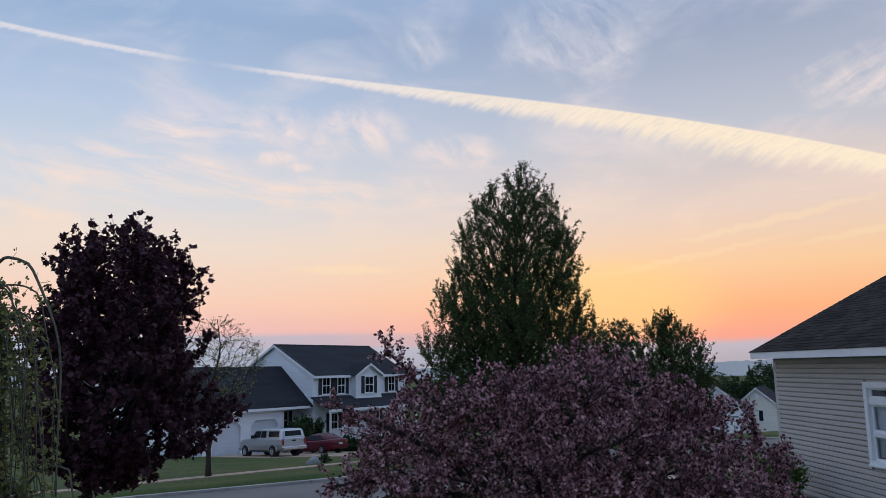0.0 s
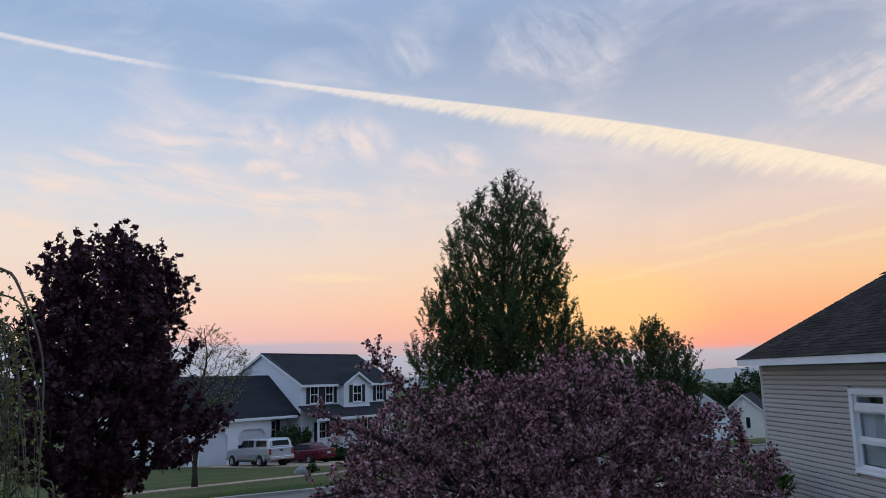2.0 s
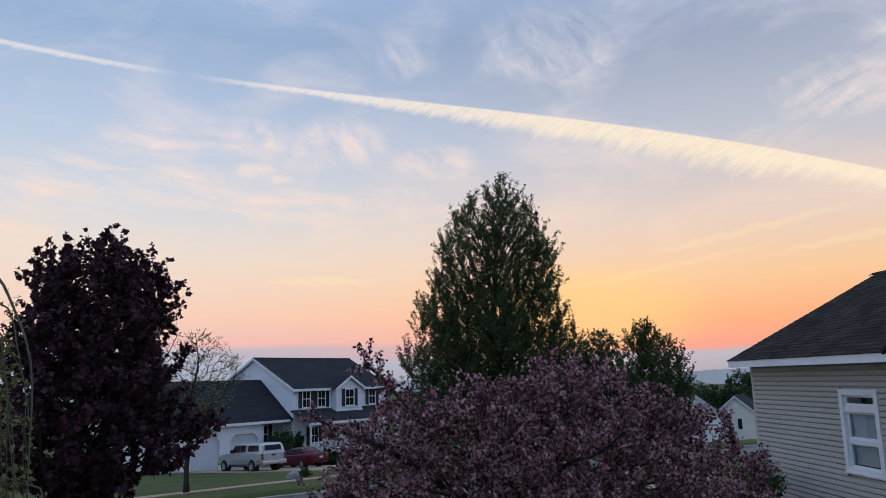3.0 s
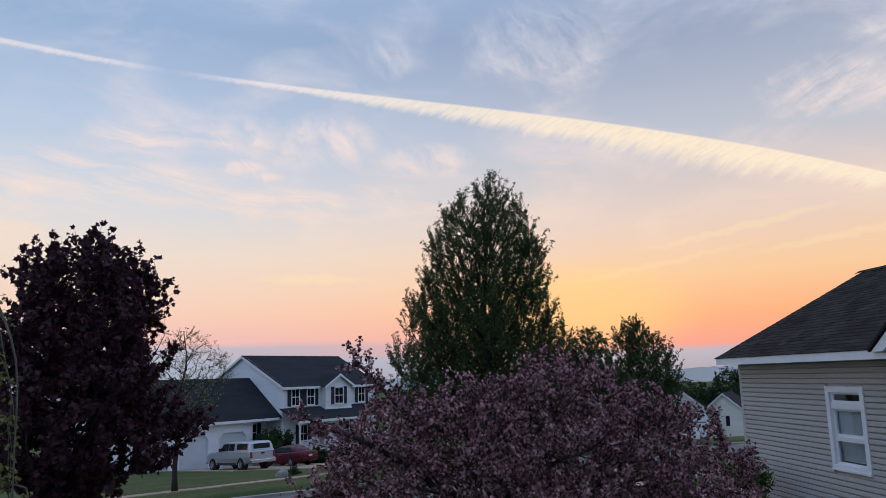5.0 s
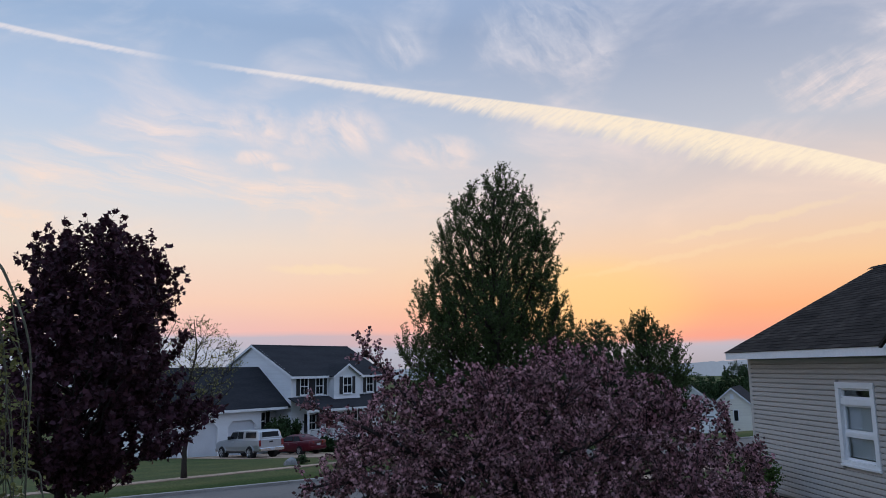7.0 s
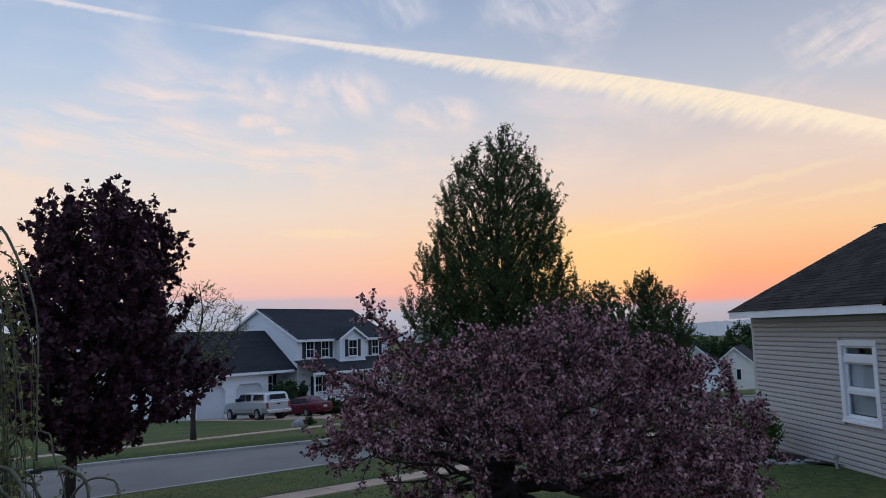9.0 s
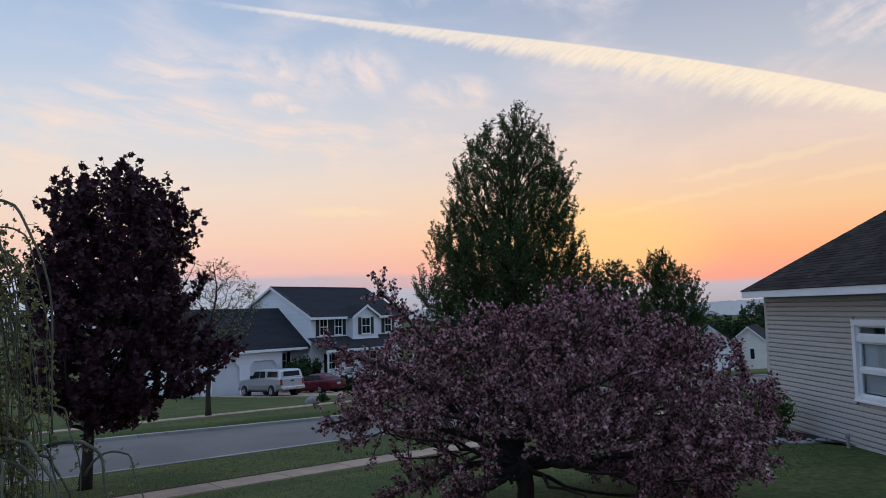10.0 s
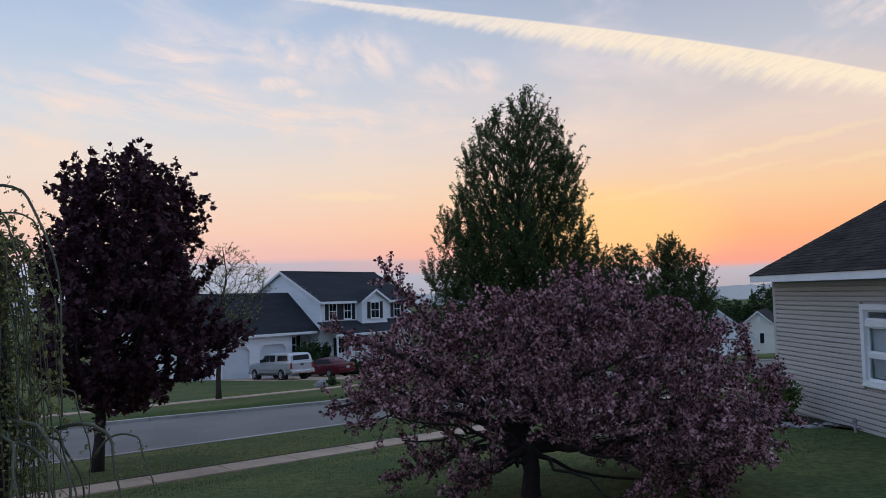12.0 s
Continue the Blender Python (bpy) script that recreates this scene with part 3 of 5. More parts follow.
class Crown:
    """An uneven outline: heights, sideways shift of its middle and half width; depth is the share of the width along y."""

    def __init__(self, z, shift, width, depth=0.9, lump=0.16, seed=0):
        self.z, self.shift, self.width, self.depth, self.lump, self.seed = z, shift, width, depth, lump, seed

    def radius(self, z, ang):
        k = 1 + self.lump * 1.6 * noise.noise((math.cos(ang) * 1.6 + self.seed, math.sin(ang) * 1.6, z * 2.2 / max(self.width)))
        return float(np.interp(z, self.z, self.width)) * k

    def point(self, z, ang, share):
        r = self.radius(z, ang) * share
        return Vector((float(np.interp(z, self.z, self.shift)) + math.cos(ang) * r, math.sin(ang) * r * self.depth, z))

    def height(self, rng):
        while True:
            z = rng.uniform(self.z[0], self.z[-1])
            if rng.random() < (np.interp(z, self.z, self.width) / max(self.width)) ** 1.3:
                return z


def branch_frame(rng, crown, limbs, trunk, trunk_r, steep, foot, wander, bow):
    """Limbs from the trunk to the outline; gives their points with the thickness there."""
    out = []
    zb, zt = crown.z[0], crown.z[-1]
    for j in range(limbs):
        z = zb + (zt - zb) * ((j + rng.random()) / limbs) ** 0.85
        ang = j * 2.39996 + rng.uniform(-0.4, 0.4)
        tip = crown.point(z, ang, rng.uniform(0.72, 0.95))
        r = math.hypot(tip.x, tip.y)
        hs = min(trunk[-1].z * 0.97, max(foot * rng.uniform(0.9, 1.25), z - steep * r))
        i = next(k for k in range(len(trunk) - 1) if trunk[k + 1].z >= hs)
        f = (hs - trunk[i].z) / (trunk[i + 1].z - trunk[i].z)
        p0 = trunk[i].lerp(trunk[i + 1], f)
        mid = p0.lerp(tip, 0.45) + Vector((tip.x - p0.x, tip.y - p0.y, 0)) * bow - Vector((0, 0, bow * (tip.z - p0.z)))
        limb = bezier(p0, mid, tip, 10)
        for k in range(2, 9):
            limb[k] += rand_dir(rng) * wander
        r0 = max(0.012, trunk_r * 0.42 * (1 - 0.75 * hs / max(zt, 0.1)))
        out.append((limb, [r0 * (1 - 0.85 * k / 9) + 0.003 for k in range(10)]))
    return out


def shoots(rng, crown, frame_pts, tips, hollow, length, wood, twig_r, lift, rise_cost=1.0, out_bias=0.42, slope=0.45):
    """Twigs from the nearest limb to tips spread through the crown; gives the twigs."""
    pts = np.array([p[:] for limb, _ in frame_pts for p in limb[2:]])
    twigs = []
    for _ in range(tips):
        z = crown.height(rng)
        ang = rng.uniform(0, 2 * math.pi)
        share = rng.random() ** out_bias
        tip = crown.point(z, ang, share)
        if hollow(tip, share):
            continue
        d = np.array(tip[:]) - pts
        dist = np.linalg.norm(d, axis=1)
        cost = dist + np.maximum(0.0, slope * dist - d[:, 2]) * rise_cost + np.maximum(0.0, 0.25 - dist) * 2
        root = Vector(pts[int(np.argmin(cost))])
        way = (tip - root)
        ln = way.length
        out = Vector((tip.x, tip.y, 0))
        out = out.normalized() if out.length > 0.01 else Vector((0, 0, 1))
        grow_way = (way.normalized() + out * 0.35 + Vector((0, 0, lift)) + rand_dir(rng) * 0.35).normalized()
        end = tip + grow_way * length * rng.uniform(0.15, 0.6)
        b = bezier(root, root.lerp(tip, 0.55) + out * ln * 0.12 - Vector((0, 0, lift * 0.12 * ln)), end, 7)
        wood.tube(b, [twig_r * (1 - 0.8 * k / 6) + 0.0015 for k in range(7)], 3)
        twigs.append(b)
    return twigs


def tuft_spots(rng, twigs, step, side, wood, lift, reach=1.2):
    """Places for tufts along the outer part of each twig and on short side shoots."""
    spots, ways = [], []
    for b in twigs:
        n = len(b) - 1
        total = sum((b[k + 1] - b[k]).length for k in range(n))
        back = min(0.85, reach / max(total, 0.05))
        count = max(2, int(back * total / step))
        for q in range(count):
            t = (1 - back * (q + 0.5 * rng.random()) / count) * n
            k = min(n - 1, int(t))
            p = b[k].lerp(b[k + 1], t - k)
            w = (b[k + 1] - b[k]).normalized()
            spots.append(p[:])
            ways.append(w[:])
            if side > 0 and q > 0 and rng.random() < 0.75:
                d = (w + rand_dir(rng) * 0.9 + Vector((0, 0, lift))).normalized()
                e = p + d * side * rng.uniform(0.5, 1.2)
                wood.tube([p, e], [0.004, 0.002], 3)
                for g in (0.55, 1.0):
                    spots.append(p.lerp(e, g)[:])
                    ways.append(d[:])
    return spots, ways


def shaped_tree(seed, name, at, trunk_r, crown, foot, limbs, tips, steep, length, step, side, per, leaf, spread, mats, label, outline=LANCE,
                droop=0.0, lift=0.5, group="", wander=0.06, bow=0.16, twig_r=0.008, reach=1.2, flat=0.4, out_bias=0.42, lean=0.0, slope=0.45, rise_cost=1.0):
    """A tree filled to its outline with leafy shoots. The crown's heights are world heights."""
    rng, nrng = random.Random(seed), np.random.default_rng(seed)
    base = Vector((*at, land(*at)))
    tree = thing(name, Matrix.Translation(base), label, "tree", group)
    crown.z = [z - base.z for z in crown.z]
    top, n = crown.z[-1] * 0.97, 12
    trunk = [Vector((lean * min(1, 2.0 * k / n) + float(np.interp(top * k / n, crown.z, crown.shift)) * (k / n) ** 2 + rng.uniform(-1, 1) * trunk_r * 0.3 * (0 < k < n),
                     rng.uniform(-1, 1) * trunk_r * 0.3 * (k > 0), top * k / n - 0.15 * (k == 0))) for k in range(n + 1)]
    part("trunk", Shape().tube(trunk, [trunk_r * (1.3 if k == 0 else 1.0) * (1 - 0.93 * (k / n) ** 0.9) + 0.006 for k in range(n + 1)], 9), mats[0], tree, smooth=True)
    wood = Shape()
    bones = branch_frame(rng, crown, limbs, trunk, trunk_r, steep, foot, wander, bow)
    for limb, radii in bones:
        wood.tube(limb, radii, 5)
    twigs = shoots(rng, crown, bones, tips, lambda p, share: False, length, wood, twig_r, lift, rise_cost, out_bias, slope)
    spots, ways = tuft_spots(rng, twigs, step, side, wood, lift, reach)
    part("branchwork", wood, mats[0], tree, smooth=True, kind="stuff")
    part("crown", spray(nrng, "crown", mats[1], spots, ways, per, leaf, spread, droop, flat, outline), mats[1], tree)
    return tree


shaped_tree(11, "tall_maple_tree", (5.85, 42.0), 0.30,
            Crown((-1.2, 0.5, 3.5, 4.8, 5.8, 7.0, 8.3, 9.6, 11.1, 12.6, 13.2, 14.0), (0, 0, -0.1, -0.2, -0.25, -0.1, 0.1, 0.3, 0.15, 0.35, 0.6, 0.65), (3.4, 4.6, 4.75, 4.8, 4.45, 3.95, 3.65, 3.2, 2.6, 1.65, 0.8, 0.15), 0.95, 0.14, 1.0),
            2.6, 120, 3000, 1.7, 1.5, 0.17, 0.32, 6, 0.112, 0.12, (BARK, LEAF_GREEN), "tall green pyramidal maple with upswept branches", lift=0.9, twig_r=0.012, reach=1.5, slope=0.7, rise_cost=1.8)
shaped_tree(5, "purple_maple_tree", (-6.95, 16.75), 0.125,
            Crown((1.3 - 1.1, 1.75 - 1.1, 2.2 - 1.1, 2.7 - 1.1, 3.2 - 1.1, 3.7 - 1.1, 4.2 - 1.1, 4.7 - 1.1, 5.2 - 1.1, 5.65 - 1.1, 6.1 - 1.1, 6.48 - 1.1, 6.88 - 1.1),
                  (0.55, 0.4, 0.6, 0.75, 0.65, 0.55, 0.42, 0.55, 0.78, 0.82, 0.8, 0.45, 0.45), (0.6, 1.15, 1.7, 1.95, 1.95, 1.85, 1.75, 1.75, 1.55, 1.5, 1.3, 0.85, 0.15), 0.95, 0.34, 4.0),
            1.35, 64, 700, 1.25, 1.1, 0.14, 0.2, 6, 0.118, 0.09, (BARK_DARK, LEAF_MAPLE), "dark purple-leaved maple on the grass verge", MAPLE, droop=0.75, lift=0.55, twig_r=0.007,
            reach=0.85, flat=0.7, lean=0.12, out_bias=0.5, slope=0.6, rise_cost=1.6)
shaped_tree(8, "young_street_tree", (-8.45, 32.7), 0.115,
            Crown((0.6, 1.4, 2.1, 3.1, 3.8, 4.5, 5.0), (0.1, 0.25, 0.35, 0.5, 0.5, 0.2, 0.15), (0.9, 1.4, 1.7, 2.0, 1.9, 1.1, 0.3), 0.95, 0.2, 2.0),
            2.0, 30, 420, 0.9, 0.5, 0.3, 0.22, 2, 0.08, 0.07, (BARK, LEAF_YOUNG), "thin street tree with sparse young leaves", lift=0.3, twig_r=0.007, wander=0.1, reach=0.7)
shaped_tree(21, "maple_tree", (20.9, 60.0), 0.22,
            Crown((-3.2, -1.5, 0.0, 1.7, 3.4, 4.8, 5.6, 6.6), (0, 0, 0, 0.1, 0.2, -0.1, -0.5, -0.3), (2.2, 2.8, 2.9, 2.9, 2.6, 2.0, 1.3, 0.4), 0.95, 0.26, 9.0),
            1.6, 70, 1100, 1.4, 1.7, 0.2, 0.3, 5, 0.145, 0.12, (BARK, LEAF_GREEN), "rounded green maple beyond the street", lift=0.9, twig_r=0.014, reach=2.0, slope=0.75, rise_cost=2.0)
shaped_tree(22, "maple_tree", (18.4, 67.0), 0.22,
            Crown((-3.2, -1.4, 1.0, 2.8, 4.6, 5.9, 6.7), (0, 0, 0.1, 0.2, 0.2, 0.2, 0.4), (2.0, 2.6, 2.7, 2.6, 2.3, 1.4, 0.4), 0.95, 0.16, 5.0),
            1.6, 60, 1000, 1.0, 0.6, 0.24, 0.30, 5, 0.20, 0.22, (BARK, LEAF_DEEP), "dark green broad tree beside the maple", lift=0.4, twig_r=0.014, reach=1.3)
for k, (tx, ty, hh, rr) in enumerate(((49, 126, 10.2, 3.8), (54.5, 127, 9.4, 3.6), (60, 127, 11.4, 4.2), (43, 130, 10.0, 3.8), (66, 132, 11, 4.2), (37, 136, 11, 4.2), (52, 138, 10.0, 4.4), (57.5, 140, 10.4, 4.4))):
    g = land(tx, ty) + 1.6
    shaped_tree(40 + k, "background_tree", (tx, ty), 0.25,
                Crown([g + hh * f for f in (0.08, 0.2, 0.45, 0.7, 0.88, 1.0)], (0, 0, 0, 0, 0, 0), [rr * f for f in (0.7, 0.95, 1.0, 0.8, 0.5, 0.15)], 1.0, 0.25, 3.0 * k),
                1.0, 30, 420, 0.9, 0.9, 0.4, 0.5, 5, 0.40, 0.45, (BARK, LEAF_DEEP), "green tree in the row behind the far houses", lift=0.3, group="row of far trees", twig_r=0.02, reach=1.4)


# ---- the flowering crabapple ----
def crabapple():
    rng, nrng = random.Random(7), np.random.default_rng(7)
    bx, by = 1.36, 9.25
    bz = land(bx, by)
    tree = thing("crabapple_tree", Matrix.Translation((bx, by, bz)), "spreading crabapple in full pink-purple blossom on the lawn", "tree")
    wood = Shape()
    trunk = [Vector(p) for p in ((0, 0, -0.1), (0.0, 0, 0.1), (0.02, 0.02, 0.3), (-0.02, 0.0, 0.5), (0.0, 0.02, 0.66))]
    part("trunk", Shape().tube(trunk, [0.15, 0.115, 0.105, 0.115, 0.13], 10), BARK_DARK, tree, smooth=True)
    crown = Crown([z - bz for z in (0.2, 0.5, 0.95, 1.3, 1.75, 2.12, 2.36, 2.56, 2.76)], (0.75, 0.6, 0.65, 0.45, 0.32, 0.32, 0.36, 0.45, 0.8), (1.7, 2.1, 2.5, 2.55, 2.35, 1.9, 1.5, 1.0, 0.3), 0.82, 0.26, 6.0)
    bones = branch_frame(rng, crown, 54, trunk + [Vector((0, 0, 0.85))], 0.085, 0.35, 0.55, 0.07, -0.10)
    # the arms that stand out from the mass
    for tip, mid in (((-1.75, 0.1, 2.72), (-0.8, 0, 1.75)), ((-2.25, -0.2, 2.05), (-1.0, 0, 1.5)), ((-2.4, -0.3, 1.16), (-1.1, -0.1, 1.25)), ((-1.65, -0.4, 0.32), (-0.8, -0.2, 0.70)), ((-1.0, -0.9, 0.2), (-0.5, -0.4, 0.65)),
                     ((2.45, 0.2, 2.0), (1.7, 0.1, 1.2)), ((3.25, -0.2, 0.85), (1.5, 0, 1.2)), ((2.6, -0.4, 0.5), (1.3, -0.2, 0.8)), ((1.3, -0.5, 0.42), (0.6, -0.2, 0.72))):
        limb = bezier(Vector((0, 0, 0.55)), Vector(mid), Vector(tip), 10)
        for k in range(2, 9):
            limb[k] += rand_dir(rng) * 0.05
        bones.append((limb, [0.06 * (1 - 0.88 * k / 9) + 0.004 for k in range(10)]))
    for limb, radii in bones:
        part("limb", Shape().tube(limb, radii, 6), BARK_DARK, tree, smooth=True)

    def hollow(p, share):
        z = p.z + bz
        if z < 1.15 and p.x < 0.2 and noise.noise(p * 5.0) > -0.12:
            return True
        return z < 1.05 and (share < 0.6 or abs(p.x) < 0.55 + (1.05 - z)) or z < 0.75 and -1.0 < p.x < 0 or p.y < 0 and z < 0.8 and abs(p.x) < 0.9
    twigs = shoots(rng, crown, bones, 1450, hollow, 0.5, wood, 0.006, 0.3, 0.6, 0.40)
    for limb, _ in bones[-9:]:
        for k in range(3, 9):
            for _ in range(6):
                p = limb[k].lerp(limb[k + 1], rng.random())
                d = ((limb[k + 1] - limb[k]).normalized() * 0.9 + rand_dir(rng) * 0.8 + Vector((0, 0, 0.15))).normalized()
                b = bezier(p, p + d * 0.12, p + d * rng.uniform(0.14, 0.34), 5)
                wood.tube(b, [0.006, 0.005, 0.004, 0.003, 0.002], 3)
                twigs.append(b)
        twigs.append(limb[5:])
    spots, ways = tuft_spots(rng, twigs, 0.075, 0.10, wood, 0.1, 0.62)
    part("twigwork", wood, BARK_DARK, tree, smooth=True, kind="stuff")
    part("blossom", spray(nrng, "blossom", BLOSSOM, spots, ways, 5, 0.042, 0.045, 0.0, 0.3, FLOWER, 0.35), BLOSSOM, tree, "pale pink-purple blossom")
    part("foliage", spray(nrng, "foliage", LEAF_CRAB, spots, ways, 3, 0.048, 0.055, 0.0, 0.3, OVAL), LEAF_CRAB, tree, "bronze young leaves")


crabapple()


# ---- the weeping tree beside the camera ----
def weeping():
    rng = random.Random(13)
    bx, by = -2.78, 5.15
    bz = land(bx, by)
    tree = thing("weeping_tree", Matrix.Translation((bx, by, bz)), "weeping tree with arching bare stems and young green leaves", "tree")
    wood, leaves = Shape(), Leaves()
    hub = 1.75 - bz
    part("trunk", Shape().tube([Vector((0, 0, -0.1)), Vector((0.03, 0, 0.5)), Vector((-0.02, 0.02, 1.1)), Vector((0.02, 0, hub)), Vector((-0.05, 0, 2.4)), Vector((-0.1, 0, 3.0))],
                               [0.11, 0.085, 0.08, 0.085, 0.05, 0.025], 8), BARK_DARK, tree, smooth=True)

    def arc(p0, top, end, r, leafy, size=0.026, own=False):
        """Up from p0 over the apex and down to the end, swaying a little."""
        p0, top, end = Vector(p0), Vector(top), Vector(end)
        a = bezier(p0, Vector((p0.x * 0.6 + top.x * 0.4, p0.y * 0.6 + top.y * 0.4, top.z + 0.02)), top, 7)
        b = bezier(top, Vector((end.x * 0.75 + top.x * 0.25 + (end.x - top.x) * 0.25, end.y, top.z - 0.02)), end, 14)[1:]
        pts = a + b
        sway = rng.uniform(0, 6)
        for k in range(8, len(pts)):
            pts[k] += Vector((math.sin(sway + k * 0.9), math.cos(sway + k * 0.7), 0)) * 0.014
        m = len(pts)
        radii = [r * (1 - 0.75 * k / (m - 1)) + 0.0016 for k in range(m)]
        if own:
            part("arching_stem", Shape().tube(pts, radii, 7), STEM, tree, smooth=True)
        else:
            wood.tube(pts, radii, 5)
        for _ in range(leafy):
            t = rng.uniform(5, m - 1.01)
            i = int(t)
            p = pts[i].lerp(pts[i + 1], t - i)
            spur = (rand_dir(rng) + Vector((0, 0, -0.3))).normalized()
            q = p + spur * rng.uniform(0.02, 0.06)
            wood.tube([p, q], [0.0022, 0.0012], 3)
            for _ in range(3):
                leaves.put(q + rand_dir(rng) * 0.012, rand_dir(rng) + Vector((0, 0, 0.4)), spur + rand_dir(rng) * 0.8, size * rng.uniform(0.45, 1.1))

    # the plain arches that stand out
    h = hub
    arc((-0.15, 0, 2.9), (0.06, -0.1, 3.38 - bz), (0.47, -0.1, 1.85 - bz), 0.012, 16, own=True)
    arc((-0.25, 0, 2.9), (-0.05, -0.05, 3.22 - bz), (0.22, -0.1, 2.2 - bz), 0.008, 14, own=True)
    arc((0.0, 0, h), (0.22, -0.15, 1.83 - bz), (0.58, -0.2, 1.0 - bz), 0.019, 10, own=True)
    arc((0.1, 0.3, h - 0.15), (0.5, 0.2, 1.75 - bz), (0.74, 0.2, 0.9 - bz), 0.016, 14, own=True)
    arc((0.5, 0.3, h - 0.25), (0.72, 0.3, 1.66 - bz), (0.93, 0.3, 0.85 - bz), 0.008, 10, own=True)
    arc((0.1, 0.2, h + 0.05), (0.33, 0.2, 2.0 - bz), (0.52, 0.2, 1.1 - bz), 0.008, 16, own=True)
    arc((0.0, 0, h - 0.1), (0.2, -0.3, 1.76 - bz), (0.36, -0.4, 0.8 - bz), 0.012, 10, own=True)
    for k in range(9):
        ang = -1.3 + k * 0.42
        rad = 0.38 + 0.1 * (k % 3)
        arc((0.04 * math.cos(ang), 0.04 * math.sin(ang), h - 0.1 * (k % 2)), (math.cos(ang) * rad * 0.5, math.sin(ang) * rad * 0.5, h + 0.12 - 0.1 * (k % 3)),
            (math.cos(ang) * rad, math.sin(ang) * rad, h - 0.95 - 0.12 * (k % 4)), 0.009 + 0.002 * (k % 3), 14, own=True)
    for _ in range(250):
        ang = rng.uniform(0, 2 * math.pi)
        rad = rng.uniform(0.15, 0.62)
        z0 = rng.uniform(1.9, 2.95) if rng.random() < 0.75 else h
        ca, sa = math.cos(ang), math.sin(ang)
        off = -0.33
        topz = min(3.3 - bz, z0 + rng.uniform(0.1, 0.45))
        endz = max(0.25, topz - rng.uniform(0.9, 2.6))
        arc((off * (z0 > h) + 0.05 * ca, 0.05 * sa, z0), (off * 0.8 + ca * rad * 0.55, sa * rad * 0.55, topz), (off + 0.1 + ca * rad, sa * rad, endz), rng.uniform(0.003, 0.007), rng.randint(24, 60), 0.036)
    part("hanging_growth", wood, STEM, tree, "grey-green arching stems", smooth=True, kind="stuff")
    part("foliage", leaves.mesh("foliage", LEAF_YOUNG, OVAL), LEAF_YOUNG, tree, "small yellow-green leaves")


weeping()


# ---- the white two-storey house across the street ----
HOUSE_M = pose(-8.4, 66.7, 0, 0, 0, math.degrees(math.atan2(0.748, 0.664)))


def hw(x, y):
    """World place of a point of the house's own plan."""
    p = HOUSE_M @ Vector((x, y, 0))
    return p.x, p.y


def house_window(house, x0, x1, z0, z1, y, shutters=True, bars=1):
    """A framed window in a wall that faces -y, with trim, panes and louvred shutters."""
    f = Shape()
    t = 0.09
    f.box(x0, y - 0.05, z0, x0 + t, y + 0.03, z1).box(x1 - t, y - 0.05, z0, x1, y + 0.03, z1)
    f.box(x0 + t, y - 0.05, z1 - t, x1 - t, y + 0.03, z1).box(x0 + t, y - 0.05, z0, x1 - t, y + 0.03, z0 + t)
    win = part("window", f, WHITE, house, "white-framed double-hung window")
    m = (z0 + z1) / 2
    s = Shape().box(x0 + t, y - 0.03, m - 0.035, x1 - t, y + 0.02, m + 0.035)
    for k in range(1, bars + 1):
        xm = x0 + t + (x1 - x0 - 2 * t) * k / (bars + 1)
        s.box(xm - 0.015, y - 0.025, z0 + t, xm + 0.015, y + 0.015, m - 0.035).box(xm - 0.015, y - 0.025, m + 0.035, xm + 0.015, y + 0.015, z1 - t)
    part("sash", s, WHITE, win)
    for a, b in ((z0 + t, m - 0.035), (m + 0.035, z1 - t)):
        part("pane", Shape().box(x0 + t, y + 0.0, a, x1 - t, y + 0.008, b), CARGLASS, win)
    part("sill", Shape().box(x0 - 0.04, y - 0.09, z0 - 0.06, x1 + 0.04, y + 0.02, z0), WHITE, win)
    if shutters:
        for a in (x0 - 0.40, x1 + 0.02):
            sh = part("shutter", Shape().box(a, y - 0.045, z0 - 0.02, a + 0.05, y - 0.002, z1 + 0.02).box(a + 0.33, y - 0.045, z0 - 0.02, a + 0.38, y - 0.002, z1 + 0.02)
                      .box(a + 0.05, y - 0.02, z0, a + 0.33, y - 0.002, z1), SHUTTER, win, "dark louvred shutter")
            lv = Shape()
            z = z0 + 0.03
            while z < z1 - 0.05:
                lv.add([(a + 0.05, y - 0.04, z), (a + 0.33, y - 0.04, z), (a + 0.33, y - 0.022, z + 0.05), (a + 0.05, y - 0.022, z + 0.05)], [(0, 1, 2, 3)])
                z += 0.06
            part("louvres", lv, SHUTTER, sh, kind="stuff")
    return win


def roof_plate(house, name, quad, mat=None, thick=0.09):
    part(name, Shape().slab(quad, thick), mat or SHINGLE_FAR, house)


